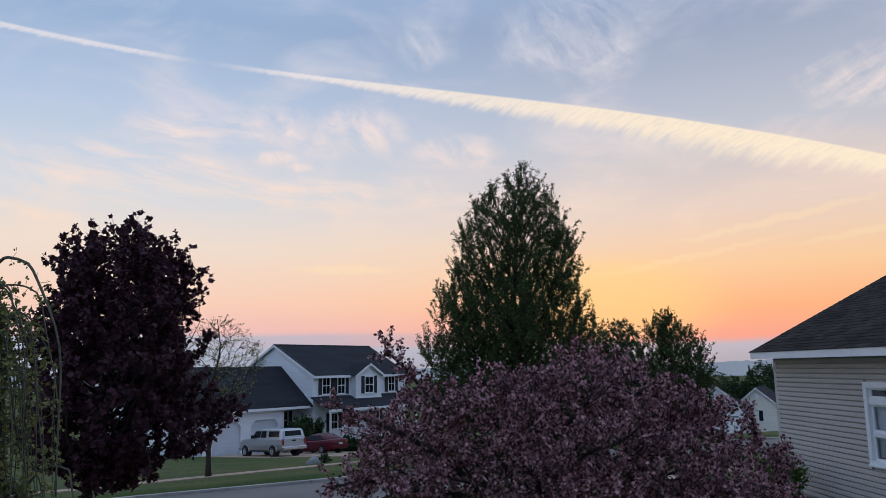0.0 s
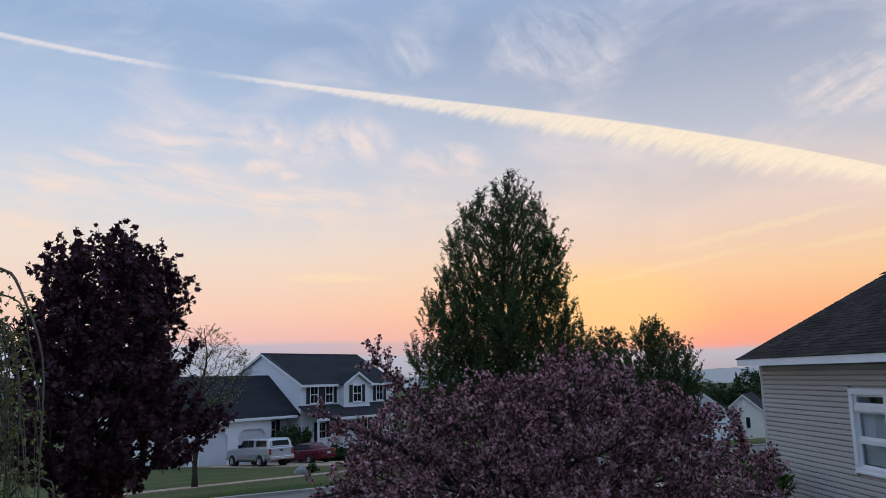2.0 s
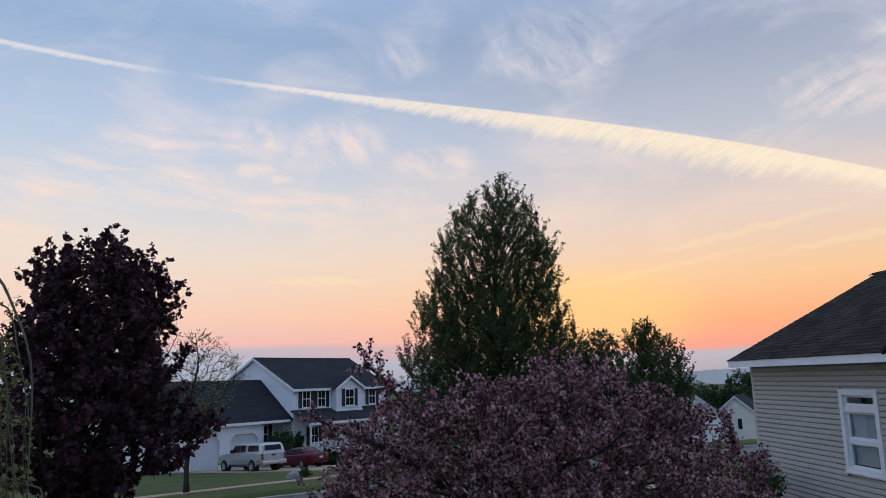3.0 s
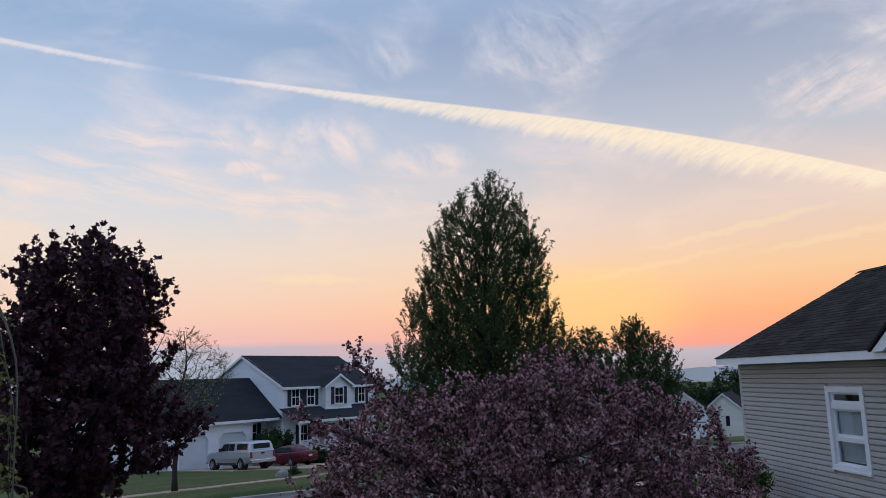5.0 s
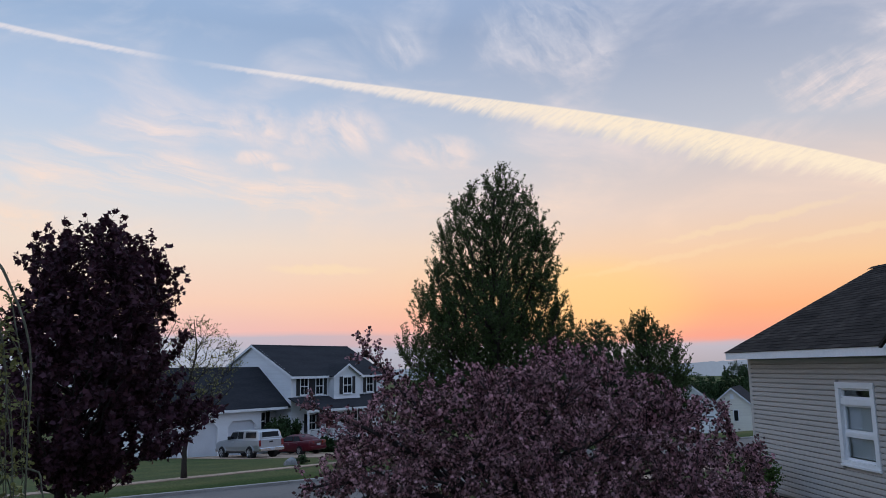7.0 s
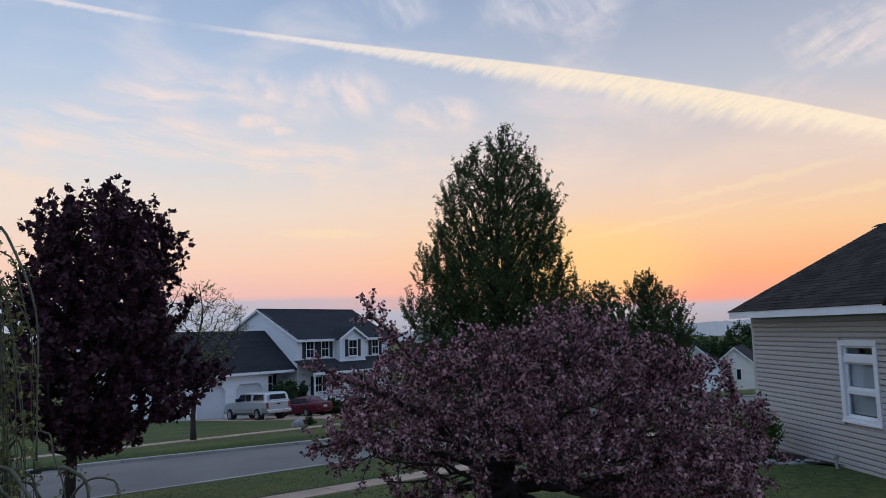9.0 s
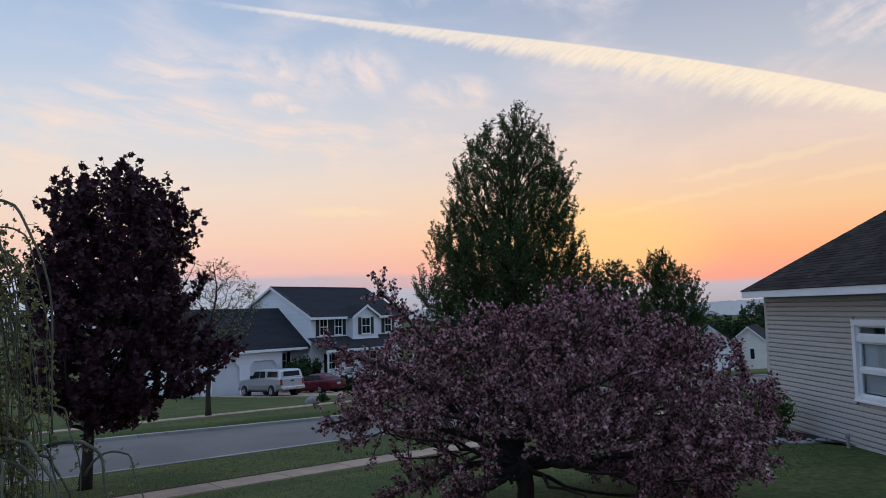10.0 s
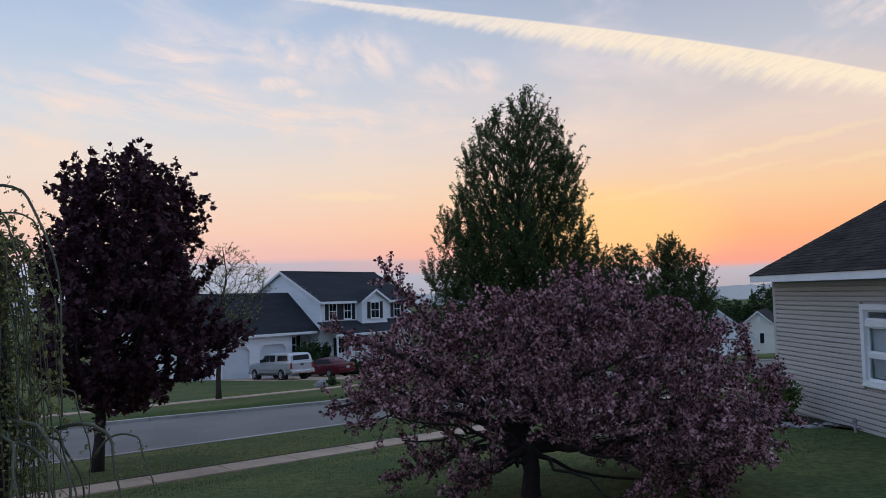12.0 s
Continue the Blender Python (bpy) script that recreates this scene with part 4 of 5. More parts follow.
def white_house():
    h = thing("two_storey_house", HOUSE_M, "white two-storey house with dark roof, porch and garage wing", "house")
    L, D, ZB, ZE, ZR = 11.9, 10.5, -5.2, 2.19, 4.88
    ov = 0.35
    # main block
    part("front_wall", Shape().box(0, 0, ZB, L, 0.2, ZE), BLUEWHITE, h)
    part("rear_wall", Shape().box(0, D - 0.2, ZB, L, D, ZE), BLUEWHITE, h)
    for x0 in (0.0, L - 0.2):
        part("gable_wall", Shape().prism([(0.2, ZB), (D - 0.2, ZB), (D - 0.2, ZE), (D / 2, ZR - 0.12), (0.2, ZE)], x0, x0 + 0.2, 0), BLUEWHITE, h)
    g = Shape()
    z = -0.4
    while z < ZR - 0.3:   # lapped boards on the gable end that faces the street's upper part
        a, b = 0.0, D
        if z > ZE:
            t = (z - ZE) / (ZR - ZE)
            a, b = D / 2 * t, D - D / 2 * t
        g.add([(-0.022, a, z), (-0.022, b, z), (-0.004, b, z + 0.16), (-0.004, a, z + 0.16)], [(0, 1, 2, 3)])
        g.add([(-0.022, a, z), (-0.022, b, z), (-0.002, b, z), (-0.002, a, z)], [(0, 1, 2, 3)])
        z += 0.17
    part("gable_siding", g, BLUEWHITE, h, "lapped white boards", kind="stuff")
    sl = (ZR - ZE) / (D / 2)
    ze = ZE - sl * ov + 0.12
    roof_plate(h, "front_roof", [(-0.25, -ov, ze), (L + 0.25, -ov, ze), (L + 0.25, D / 2, ZR + 0.1), (-0.25, D / 2, ZR + 0.1)])
    roof_plate(h, "rear_roof", [(-0.25, D + ov, ze), (-0.25, D / 2, ZR + 0.1), (L + 0.25, D / 2, ZR + 0.1), (L + 0.25, D + ov, ze)])
    part("ridge_cap", Shape().prism([(D / 2 - 0.15, ZR + 0.05), (D / 2, ZR + 0.14), (D / 2 + 0.15, ZR + 0.05)], -0.25, L + 0.25, 0), SHINGLE_FAR, h)
    part("fascia", Shape().box(-0.25, -ov - 0.03, ze - 0.24, L + 0.25, -ov, ze - 0.02), WHITE, h)
    part("soffit", Shape().box(-0.2, -ov, ze - 0.24, L + 0.2, -0.01, ze - 0.21), WHITE, h)
    for x in (-0.28, L + 0.25):
        for s0, s1 in ((-ov, D / 2), (D + ov, D / 2)):
            part("rake_board", Shape().prism([(s0, ze - 0.22), (s0, ze - 0.01), (s1, ZR + 0.09), (s1, ZR - 0.14)], x, x + 0.03, 0), WHITE, h)
    part("corner_board", Shape().box(-0.03, -0.03, -0.6, 0.12, 0.13, ZE - 0.1), WHITE, h)
    # bay with its own small gable
    bx0, bx1, bz0, pk = 4.4, 7.7, 0.05, 3.15
    part("bay_wall", Shape().prism([(bx0, bz0), (bx1, bz0), (bx1, ZE - 0.05), ((bx0 + bx1) / 2, pk - 0.12), (bx0, ZE - 0.05)], -0.75, 0.0, 1), BLUEWHITE, h)
    mx = (bx0 + bx1) / 2
    for s0 in (bx0 - 0.3, bx1 + 0.3):
        roof_plate(h, "bay_roof", [(s0, -1.0, ZE - 0.12), (s0, 2.2, ZE - 0.12), (mx, 2.2, pk + 0.05), (mx, -1.0, pk + 0.05)], thick=0.08)
        part("bay_rake", Shape().prism([(s0, ZE - 0.36), (s0, ZE - 0.13), (mx, pk + 0.04), (mx, pk - 0.19)], -1.03, -1.0, 1), WHITE, h)
    part("bay_apron", Shape().box(bx0 - 0.04, -0.79, bz0 - 0.12, bx1 + 0.04, 0.0, bz0 + 0.08), WHITE, h)
    house_window(h, 0.95, 1.95, 0.45, 2.0, -0.02)
    house_window(h, 2.75, 3.75, 0.45, 2.0, -0.02)
    house_window(h, 5.45, 6.65, 0.45, 2.0, -0.77)
    house_window(h, 9.35, 10.35, 0.45, 2.0, -0.02)
    # porch
    py, pz = -2.2, -0.62
    roof_plate(h, "porch_roof", [(-0.35, py - 0.3, pz), (L + 0.3, py - 0.3, pz), (L + 0.3, -0.01, 0.32), (-0.35, -0.01, 0.32)])
    part("porch_beam", Shape().box(-0.3, py - 0.32, pz - 0.28, L + 0.25, py - 0.1, pz - 0.06), WHITE, h)
    part("porch_floor", Shape().box(-0.2, py - 0.15, -3.35, L + 0.2, -0.01, -3.22), WHITE, h)
    part("porch_skirt", Shape().box(-0.15, py, -5.2, L + 0.15, -0.01, -3.35), BLUEWHITE, h)
    for x in (0.0, 1.6, 3.45, 6.6, 8.8, 11.0):
        part("porch_post", Shape().box(x - 0.07, py - 0.07, -3.22, x + 0.07, py + 0.07, pz - 0.28, 0.012).box(x - 0.1, py - 0.1, -3.22, x + 0.1, py + 0.1, -3.05).box(x - 0.1, py - 0.1, pz - 0.45, x + 0.1, py + 0.1, pz - 0.281), WHITE, h)
    for a, b in ((0.07, 1.53), (1.67, 3.38), (6.67, 8.73), (8.87, 10.93)):
        r = part("railing", Shape().box(a, py - 0.03, -2.38, b, py + 0.03, -2.3).box(a, py - 0.025, -3.12, b, py + 0.025, -3.06), WHITE, h, "white porch railing")
        n = int((b - a) / 0.13)
        for k in range(n):
            x = a + (k + 0.5) * (b - a) / n
            part("baluster", Shape().box(x - 0.018, py - 0.018, -3.06, x + 0.018, py + 0.018, -2.38), WHITE, r)
    for k in range(5):
        part("step", Shape().box(3.6, py - 0.15 - 0.28 * (k + 1), -3.4 - 0.17 * k - 0.9, 6.45, py - 0.15 - 0.28 * k, -3.39 - 0.17 * k), CONCRETE, h)
    for x in (3.5, 6.5):
        rail = Shape()
        rail.tube([Vector((x, py, -2.35)), Vector((x, py - 1.6, -3.3))], [0.045, 0.045], 6).tube([Vector((x, py, -2.95)), Vector((x, py - 1.6, -3.9))], [0.03, 0.03], 6)
        for k in range(9):
            yy, dz = py - 0.1 - k * 0.17, -0.594 * (0.1 + k * 0.17)
            rail.box(x - 0.015, yy - 0.015, -2.95 + dz, x + 0.015, yy + 0.015, -2.35 + dz)
        rail.box(x - 0.06, py - 1.72, -4.6, x + 0.06, py - 1.6, -3.2)
        part("stair_rail", rail, WHITE, h)
    door = part("front_door", Shape().box(4.05, -0.05, -3.22, 4.95, -0.004, -1.15), REDDOOR, h, "dark red panelled front door")
    for zz in (-3.0, -2.1):
        for xx in (4.15, 4.55):
            part("door_panel", Shape().box(xx, -0.075, zz, xx + 0.32, -0.05, zz + 0.7, 0.01), REDDOOR, door)
    part("door_frame", Shape().box(3.93, -0.06, -3.22, 4.05, -0.002, -1.03).box(4.95, -0.06, -3.22, 5.07, -0.002, -1.03).box(4.05, -0.06, -1.15, 4.95, -0.002, -1.03), WHITE, h)
    house_window(h, 1.9, 2.9, -2.75, -1.15, -0.02)
    house_window(h, 7.2, 8.2, -2.75, -1.15, -0.02)
    # garage wing
    gx0, gx1, gy, gr, gz, ge = -14.3, -2.8, 0.45, 4.4, 3.0, -0.40
    dz0, dz1 = -3.5, -1.32
    doors = ((-13.2, -10.6), (-9.7, -7.1), (-6.1, -3.4))
    edge = gx0
    for a, b in doors:
        part("garage_pier", Shape().box(edge, gy, ZB, a, gy + 0.2, ge), BLUEWHITE, h)
        part("garage_lintel", Shape().box(a, gy, dz1, b, gy + 0.2, ge), BLUEWHITE, h)
        edge = b
    part("garage_pier", Shape().box(edge, gy, ZB, gx1, gy + 0.2, ge), BLUEWHITE, h)
    for a, b in doors:
        d = part("garage_door", Shape().box(a, gy + 0.19, ZB, b, gy + 0.24, dz1), DOOR_WHITE, h, "white sectional garage door")
        for k in range(4):
            z0 = dz0 + k * (dz1 - dz0) / 4
            part("door_section", Shape().box(a + 0.01, gy + 0.165, z0 + 0.012, b - 0.01, gy + 0.19, z0 + (dz1 - dz0) / 4 - 0.012), DOOR_WHITE, d)
        # clipped upper corners
        for x, sg in ((a, 1), (b, -1)):
            part("corner_block", Shape().prism([(x, dz1), (x + sg * 0.4, dz1), (x, dz1 - 0.4)], gy + 0.0, gy + 0.16, 1), BLUEWHITE, d)
        tr = Shape().box(a - 0.1, gy - 0.025, ZB, a, gy, dz1 - 0.38).box(b, gy - 0.025, ZB, b + 0.1, gy, dz1 - 0.38).box(a + 0.38, gy - 0.025, dz1, b - 0.38, gy, dz1 + 0.1)
        for x, sg in ((a, 1), (b, -1)):
            tr.prism([(x - sg * 0.1, dz1 - 0.38), (x, dz1 - 0.42), (x + sg * 0.42, dz1), (x + sg * 0.38, dz1 + 0.1)], gy - 0.025, gy, 1)
        part("door_trim", tr, WHITE, d)
    part("garage_side_wall", Shape().box(gx1 - 0.2, gy + 0.2, ZB, gx1, 2.2, ge), BLUEWHITE, h)
    part("garage_end_wall", Shape().prism([(gy + 0.2, ZB), (2 * gr, ZB), (2 * gr, ge), (gr, gz - 0.1), (gy + 0.2, ge)], gx0, gx0 + 0.2, 0), BLUEWHITE, h)
    part("recess_wall", Shape().box(gx1, 2.0, ZB, 0, 2.2, ge), BLUEWHITE, h)
    part("garage_rear_wall", Shape().box(gx0 + 0.2, 2 * gr - 0.2, ZB, 0, 2 * gr, ge), BLUEWHITE, h)
    house_window(h, -2.1, -1.1, -2.4, -0.85, 1.98)
    roof_plate(h, "garage_front_roof", [(gx0 - 0.3, 0.0, ge), (-0.01, 0.0, ge), (-0.01, gr, gz), (gx0 - 0.3, gr, gz)], thick=0.12)
    roof_plate(h, "garage_rear_roof", [(gx0 - 0.3, 2 * gr + 0.4, ge), (gx0 - 0.3, gr, gz), (-0.01, gr, gz), (-0.01, 2 * gr + 0.4, ge)], thick=0.12)
    part("garage_fascia", Shape().box(gx0 - 0.3, -0.04, ge - 0.22, -0.37, 0.0, ge - 0.01), WHITE, h)
    part("garage_soffit", Shape().box(gx0 - 0.25, 0.0, ge - 0.22, -0.05, 0.44, ge - 0.19), WHITE, h)
    return h


white_house()


def garage_house(name, at, turn, w, depth, eave, peak, mat, label, garage):
    """A far gabled house front with its garage door and attic window."""
    base = min(land(at[0] + dx_, at[1] + dy_) for dx_ in (-4, 4) for dy_ in (-2, 6)) - 0.4
    top = land(*at) + 2.3
    h = thing(name, pose(at[0], at[1], top, 0, 0, turn), label, "house")
    b = base - top
    part("wall", Shape().prism([(-w / 2, b), (w / 2, b), (w / 2, eave), (0, peak), (-w / 2, eave)], 0, depth, 1), mat, h)
    sl = (peak - eave) / (w / 2)
    for s in (-1, 1):
        e = s * (w / 2 + 0.35)
        ez = eave - 0.35 * sl
        part("roof", Shape().slab([(e, -0.35, ez + 0.12), (e, depth + 0.3, ez + 0.12), (0, depth + 0.3, peak + 0.14), (0, -0.35, peak + 0.14)], 0.1), SHINGLE_FAR, h)
        part("rake_board", Shape().prism([(e, ez - 0.12), (e, ez + 0.1), (0, peak + 0.12), (0, peak - 0.12)], -0.38, -0.352, 1), WHITE, h)
    if garage:
        g = part("garage_door", Shape().box(-2.4, -0.03, b, 2.4, 0.02, 2.15), WHITE, h, "white wide garage door")
        for k in range(4):
            part("door_section", Shape().box(-2.38, -0.06, 0.05 + k * 0.53, 2.38, -0.03, 0.05 + k * 0.53 + 0.5), WHITE, g)
        part("door_head", Shape().box(-2.6, -0.07, 2.15, 2.6, 0.0, 2.35), STONE, h)
        part("wall_lantern", Shape().box(3.2, -0.22, 1.75, 3.45, -0.02, 2.25, 0.03), SHUTTER, h)
        for x in (-0.95, 0.05):
            p = part("window", Shape().box(x, -0.06, 3.2, x + 0.9, 0.0, 4.5), WHITE, h)
            part("pane", Shape().box(x + 0.08, -0.07, 3.28, x + 0.82, -0.06, 4.42), CARGLASS, p)
    else:
        p = part("window", Shape().box(0.1, -0.05, 1.5, 0.8, 0.0, 3.1), WHITE, h)
        part("pane", Shape().box(0.18, -0.07, 1.58, 0.72, -0.05, 3.02), CARGLASS, p)
        part("attic_vent", Shape().box(-0.2, -0.05, 4.6, 0.25, 0.0, 5.3), WHITE, h)


garage_house("garage_gable_house", (40.6, 100.0), -21, 8.6, 12, 2.75, 6.15, BLUEWHITE, "white gabled house with a wide garage door", True)
garage_house("cream_gable_house", (48.8, 106.0), -31, 6.6, 12, 3.3, 6.1, CREAM, "cream gabled house with one narrow window", False)


# ---- vehicles on the driveway ----
def loft(sections):
    """Half sections (y, z) from the bottom middle up and over to the top middle, at stations x, mirrored and skinned."""
    s = Shape()
    rings = []
    for x, half in sections:
        ring = [(x, y, z) for y, z in half] + [(x, -y, z) for y, z in reversed(half) if y > 1e-6]
        rings.append(ring)
    m = len(rings[0])
    vs = [p for r in rings for p in r]
    fs = [(i * m + j, i * m + (j + 1) % m, (i + 1) * m + (j + 1) % m, (i + 1) * m + j) for i in range(len(rings) - 1) for j in range(m)]
    fs += [tuple(range(m - 1, -1, -1)), tuple(range((len(rings) - 1) * m, len(rings) * m))]
    return s.add(vs, fs)


def lower(x, w, zb, zt, tuck=0.94, crown=0.03):
    return x, [(0, zb), (w * 0.86, zb), (w * 0.97, zb + 0.10), (w, zb + (zt - zb) * 0.45), (w * 0.985, zt - 0.10), (w * tuck, zt), (w * 0.5, zt + crown), (0, zt + crown)]


def cabin(x, wb, wt, zb, zt):
    return x, [(0, zb), (wb, zb), (wb * 0.5 + wt * 0.5, (zb + zt) / 2), (wt, zt - 0.05), (wt * 0.86, zt), (0, zt + 0.025)]


def wheel(parent, x, y, r, w):
    """Tyre with a shoulder and a five-spoked rim; its outer face looks along the sign of y."""
    o = 1 if y > 0 else -1
    prof = [(0.60 * r, -w / 2), (0.93 * r, -w / 2), (r, -w / 2 + 0.03), (r, w / 2 - 0.03), (0.93 * r, w / 2), (0.60 * r, w / 2)]
    s = Shape()
    n = 20
    vs = [(x + math.cos(k * 2 * math.pi / n) * pr, y + py, r + math.sin(k * 2 * math.pi / n) * pr) for k in range(n) for pr, py in prof]
    m = len(prof)
    s.add(vs, [(k * m + j, k * m + (j + 1) % m, ((k + 1) % n) * m + (j + 1) % m, ((k + 1) % n) * m + j) for k in range(n) for j in range(m)])
    wh = part("wheel", s, TYRE, parent, smooth=False)
    rim = Shape()
    yy = y + o * (w / 2 - 0.05)
    vs = [(x + math.cos(k * 2 * math.pi / n) * pr, y + o * py, r + math.sin(k * 2 * math.pi / n) * pr) for k in range(n) for pr, py in ((0.66 * r, w / 2 + 0.002), (0.60 * r, w / 2 - 0.012), (0.56 * r, w / 2 - 0.045))]
    rim.add(vs, [(k * 3 + j, k * 3 + j + 1, ((k + 1) % n) * 3 + j + 1, ((k + 1) % n) * 3 + j) for k in range(n) for j in range(2)])
    for k in range(5):
        a = k * 2 * math.pi / 5 + 0.3
        d, e = Vector((math.cos(a), 0, math.sin(a))), Vector((-math.sin(a), 0, math.cos(a)))
        c = Vector((x, y + o * (w / 2 - 0.012), r))
        q = [c + e * 0.05, c - e * 0.05, c + d * 0.56 * r - e * 0.035, c + d * 0.56 * r + e * 0.035]
        rim.add(q + [p - Vector((0, o * 0.03, 0)) for p in q], [(0, 1, 2, 3), (7, 6, 5, 4), (0, 4, 5, 1), (1, 5, 6, 2), (2, 6, 7, 3), (3, 7, 4, 0)])
    part("rim", rim, RIM, wh, "silver alloy rim")
    part("brake_disc", Shape().tube([Vector((x, y - o * 0.02, r)), Vector((x, y + o * (w / 2 - 0.046), r))], [0.58 * r, 0.58 * r], 16), PLASTIC, wh)


def arch(parent, x, y, r, mat):
    """Wheel arch lip standing proud of the flank."""
    s = Shape()
    n = 14
    o = 1 if y > 0 else -1
    for k in range(n):
        a, b = math.pi * k / n, math.pi * (k + 1) / n
        vs = []
        for t in (a, b):
            for rr in (r, r + 0.08):
                for yy in (y - o * 0.05, y + o * 0.02):
                    vs.append((x + math.cos(t) * rr, yy, r * 0.88 + math.sin(t) * rr))
        s.add(vs, [(0, 1, 3, 2), (4, 6, 7, 5), (1, 5, 7, 3), (0, 2, 6, 4), (2, 3, 7, 6), (0, 4, 5, 1)])
    part("wheel_arch", s, mat, parent)
    part("wheel_well", Shape().tube([Vector((x, y - o * 0.3, r * 0.95)), Vector((x, y + o * 0.004, r * 0.95))], [r * 1.02, r * 1.02], 18), PLASTIC, parent)


def pane_on(parent, quad, out, mat=None, name="window", thick=0.012, label=""):
    """A glass plate just proud of a body side; out is the way it faces."""
    o = Vector(out).normalized()
    q = [Vector(p) + o * 0.004 for p in quad]
    s = Shape().add(q + [p + o * thick for p in q], [(3, 2, 1, 0), (4, 5, 6, 7), (0, 1, 5, 4), (1, 2, 6, 5), (2, 3, 7, 6), (3, 0, 4, 7)])
    part(name, s, mat or CARGLASS, parent, label)


def stand(x, y, heading, wheelbase):
    """Pose of a vehicle whose rear axle is over (x, y), tilted with the ground."""
    c, s = math.cos(heading), math.sin(heading)
    z0, z1 = land(x, y) + 0.02, land(x + c * wheelbase, y + s * wheelbase) + 0.02
    return pose(x, y, z0, 0, -math.degrees(math.atan2(z1 - z0, wheelbase)), math.degrees(heading))


HEAD = math.atan2(0.664, -0.748)


def pickup():
    ax, ay = hw(-9.7, -8.2)
    t = thing("pickup_truck", stand(ax, ay, HEAD - radians(7), 3.65), "silver pickup truck with a matching bed cap on the driveway", "truck")
    W = 1.0
    part("body", loft([lower(-1.12, W * 0.96, 0.52, 1.18), lower(-1.05, W * 0.99, 0.45, 1.28), lower(-0.6, W, 0.42, 1.30), lower(1.0, W, 0.42, 1.28), lower(2.9, W, 0.42, 1.26),
                       lower(3.0, W, 0.42, 1.25, 0.93, 0.05), lower(4.2, W * 0.99, 0.42, 1.18, 0.9, 0.05), lower(4.55, W * 0.95, 0.44, 1.10, 0.9, 0.03), lower(4.68, W * 0.88, 0.48, 0.98, 0.9, 0.0)]), SILVER, t, smooth=False)
    part("cab", loft([cabin(0.78, 0.92, 0.80, 1.24, 1.84), cabin(1.0, 0.93, 0.80, 1.24, 1.88), cabin(2.2, 0.93, 0.79, 1.24, 1.88), cabin(2.45, 0.93, 0.77, 1.24, 1.84), cabin(3.1, 0.92, 0.86, 1.2, 1.29)]), SILVER, t)
    part("bed_cap", loft([cabin(-1.08, 0.93, 0.80, 1.26, 1.30), cabin(-0.98, 0.94, 0.82, 1.26, 1.72), cabin(-0.75, 0.95, 0.84, 1.26, 1.86), cabin(0.6, 0.95, 0.84, 1.26, 1.88), cabin(0.76, 0.94, 0.82, 1.26, 1.86)]), SILVER, t, "silver bed cap with dark windows")
    for o in (1, -1):
        yy = lambda z: o * (0.93 - (z - 1.24) * 0.19)
        for x0, x1, xt0, xt1 in ((0.95, 1.62, 1.0, 1.62), (1.72, 2.72, 1.72, 2.42)):
            pane_on(t, [(x0, yy(1.32), 1.32), (x1, yy(1.32), 1.32), (xt1, yy(1.76), 1.76), (xt0, yy(1.76), 1.76)], (0, o, 0.2))
        pane_on(t, [(-0.72, o * 0.955, 1.36), (0.55, o * 0.955, 1.36), (0.55, o * 0.885, 1.74), (-0.66, o * 0.885, 1.74)], (0, o, 0.2), name="cap_window")
        pane_on(t, [(-1.12, o * 0.80, 0.80), (-1.12, o * 0.97, 0.80), (-1.1, o * 0.97, 1.2), (-1.1, o * 0.80, 1.2)], (-1, 0, 0), TAIL, "tail_lamp", 0.03)
        part("mirror", Shape().box(2.5, o * 1.02 - 0.12, 1.28, 2.62, o * 1.02 + 0.14, 1.5, 0.03), PLASTIC, t)
        for x in (1.1, 1.98):
            part("door_handle", Shape().box(x, o * 1.0 - 0.02, 1.08, x + 0.18, o * 1.0 + 0.02, 1.12), CHROME, t)
        part("rocker_step", Shape().box(0.7, o * 0.97 - 0.06, 0.36, 2.9, o * 0.97 + 0.06, 0.43, 0.02), PLASTIC, t)
        pane_on(t, [(4.56, o * 0.62, 0.82), (4.5, o * 0.90, 0.82), (4.46, o * 0.90, 1.05), (4.54, o * 0.62, 1.05)], (1, 0, 0), CHROME, "headlight", 0.02)
        for x in (0, 3.65):
            arch(t, x, o * 1.0, 0.44, SILVER)
            wheel(t, x, o * 0.93, 0.40, 0.27)
    pane_on(t, [(-1.055, -0.66, 1.38), (-1.055, 0.66, 1.38), (-0.985, 0.62, 1.72), (-0.985, -0.62, 1.72)], (-1, 0, 0.2), name="rear_window")
    part("rear_bumper", Shape().box(-1.28, -0.95, 0.48, -1.08, 0.95, 0.70, 0.04), CHROME, t)
    part("tailgate_handle", Shape().box(-1.15, -0.14, 1.02, -1.10, 0.14, 1.12, 0.01), PLASTIC, t)
    part("number_plate", Shape().box(-1.295, -0.16, 0.52, -1.28, 0.16, 0.67), PLATE, t)
    part("front_bumper", Shape().box(4.58, -0.93, 0.45, 4.76, 0.93, 0.66, 0.04), CHROME, t)
    part("grille", Shape().box(4.6, -0.6, 0.7, 4.7, 0.6, 1.0, 0.02), PLASTIC, t)


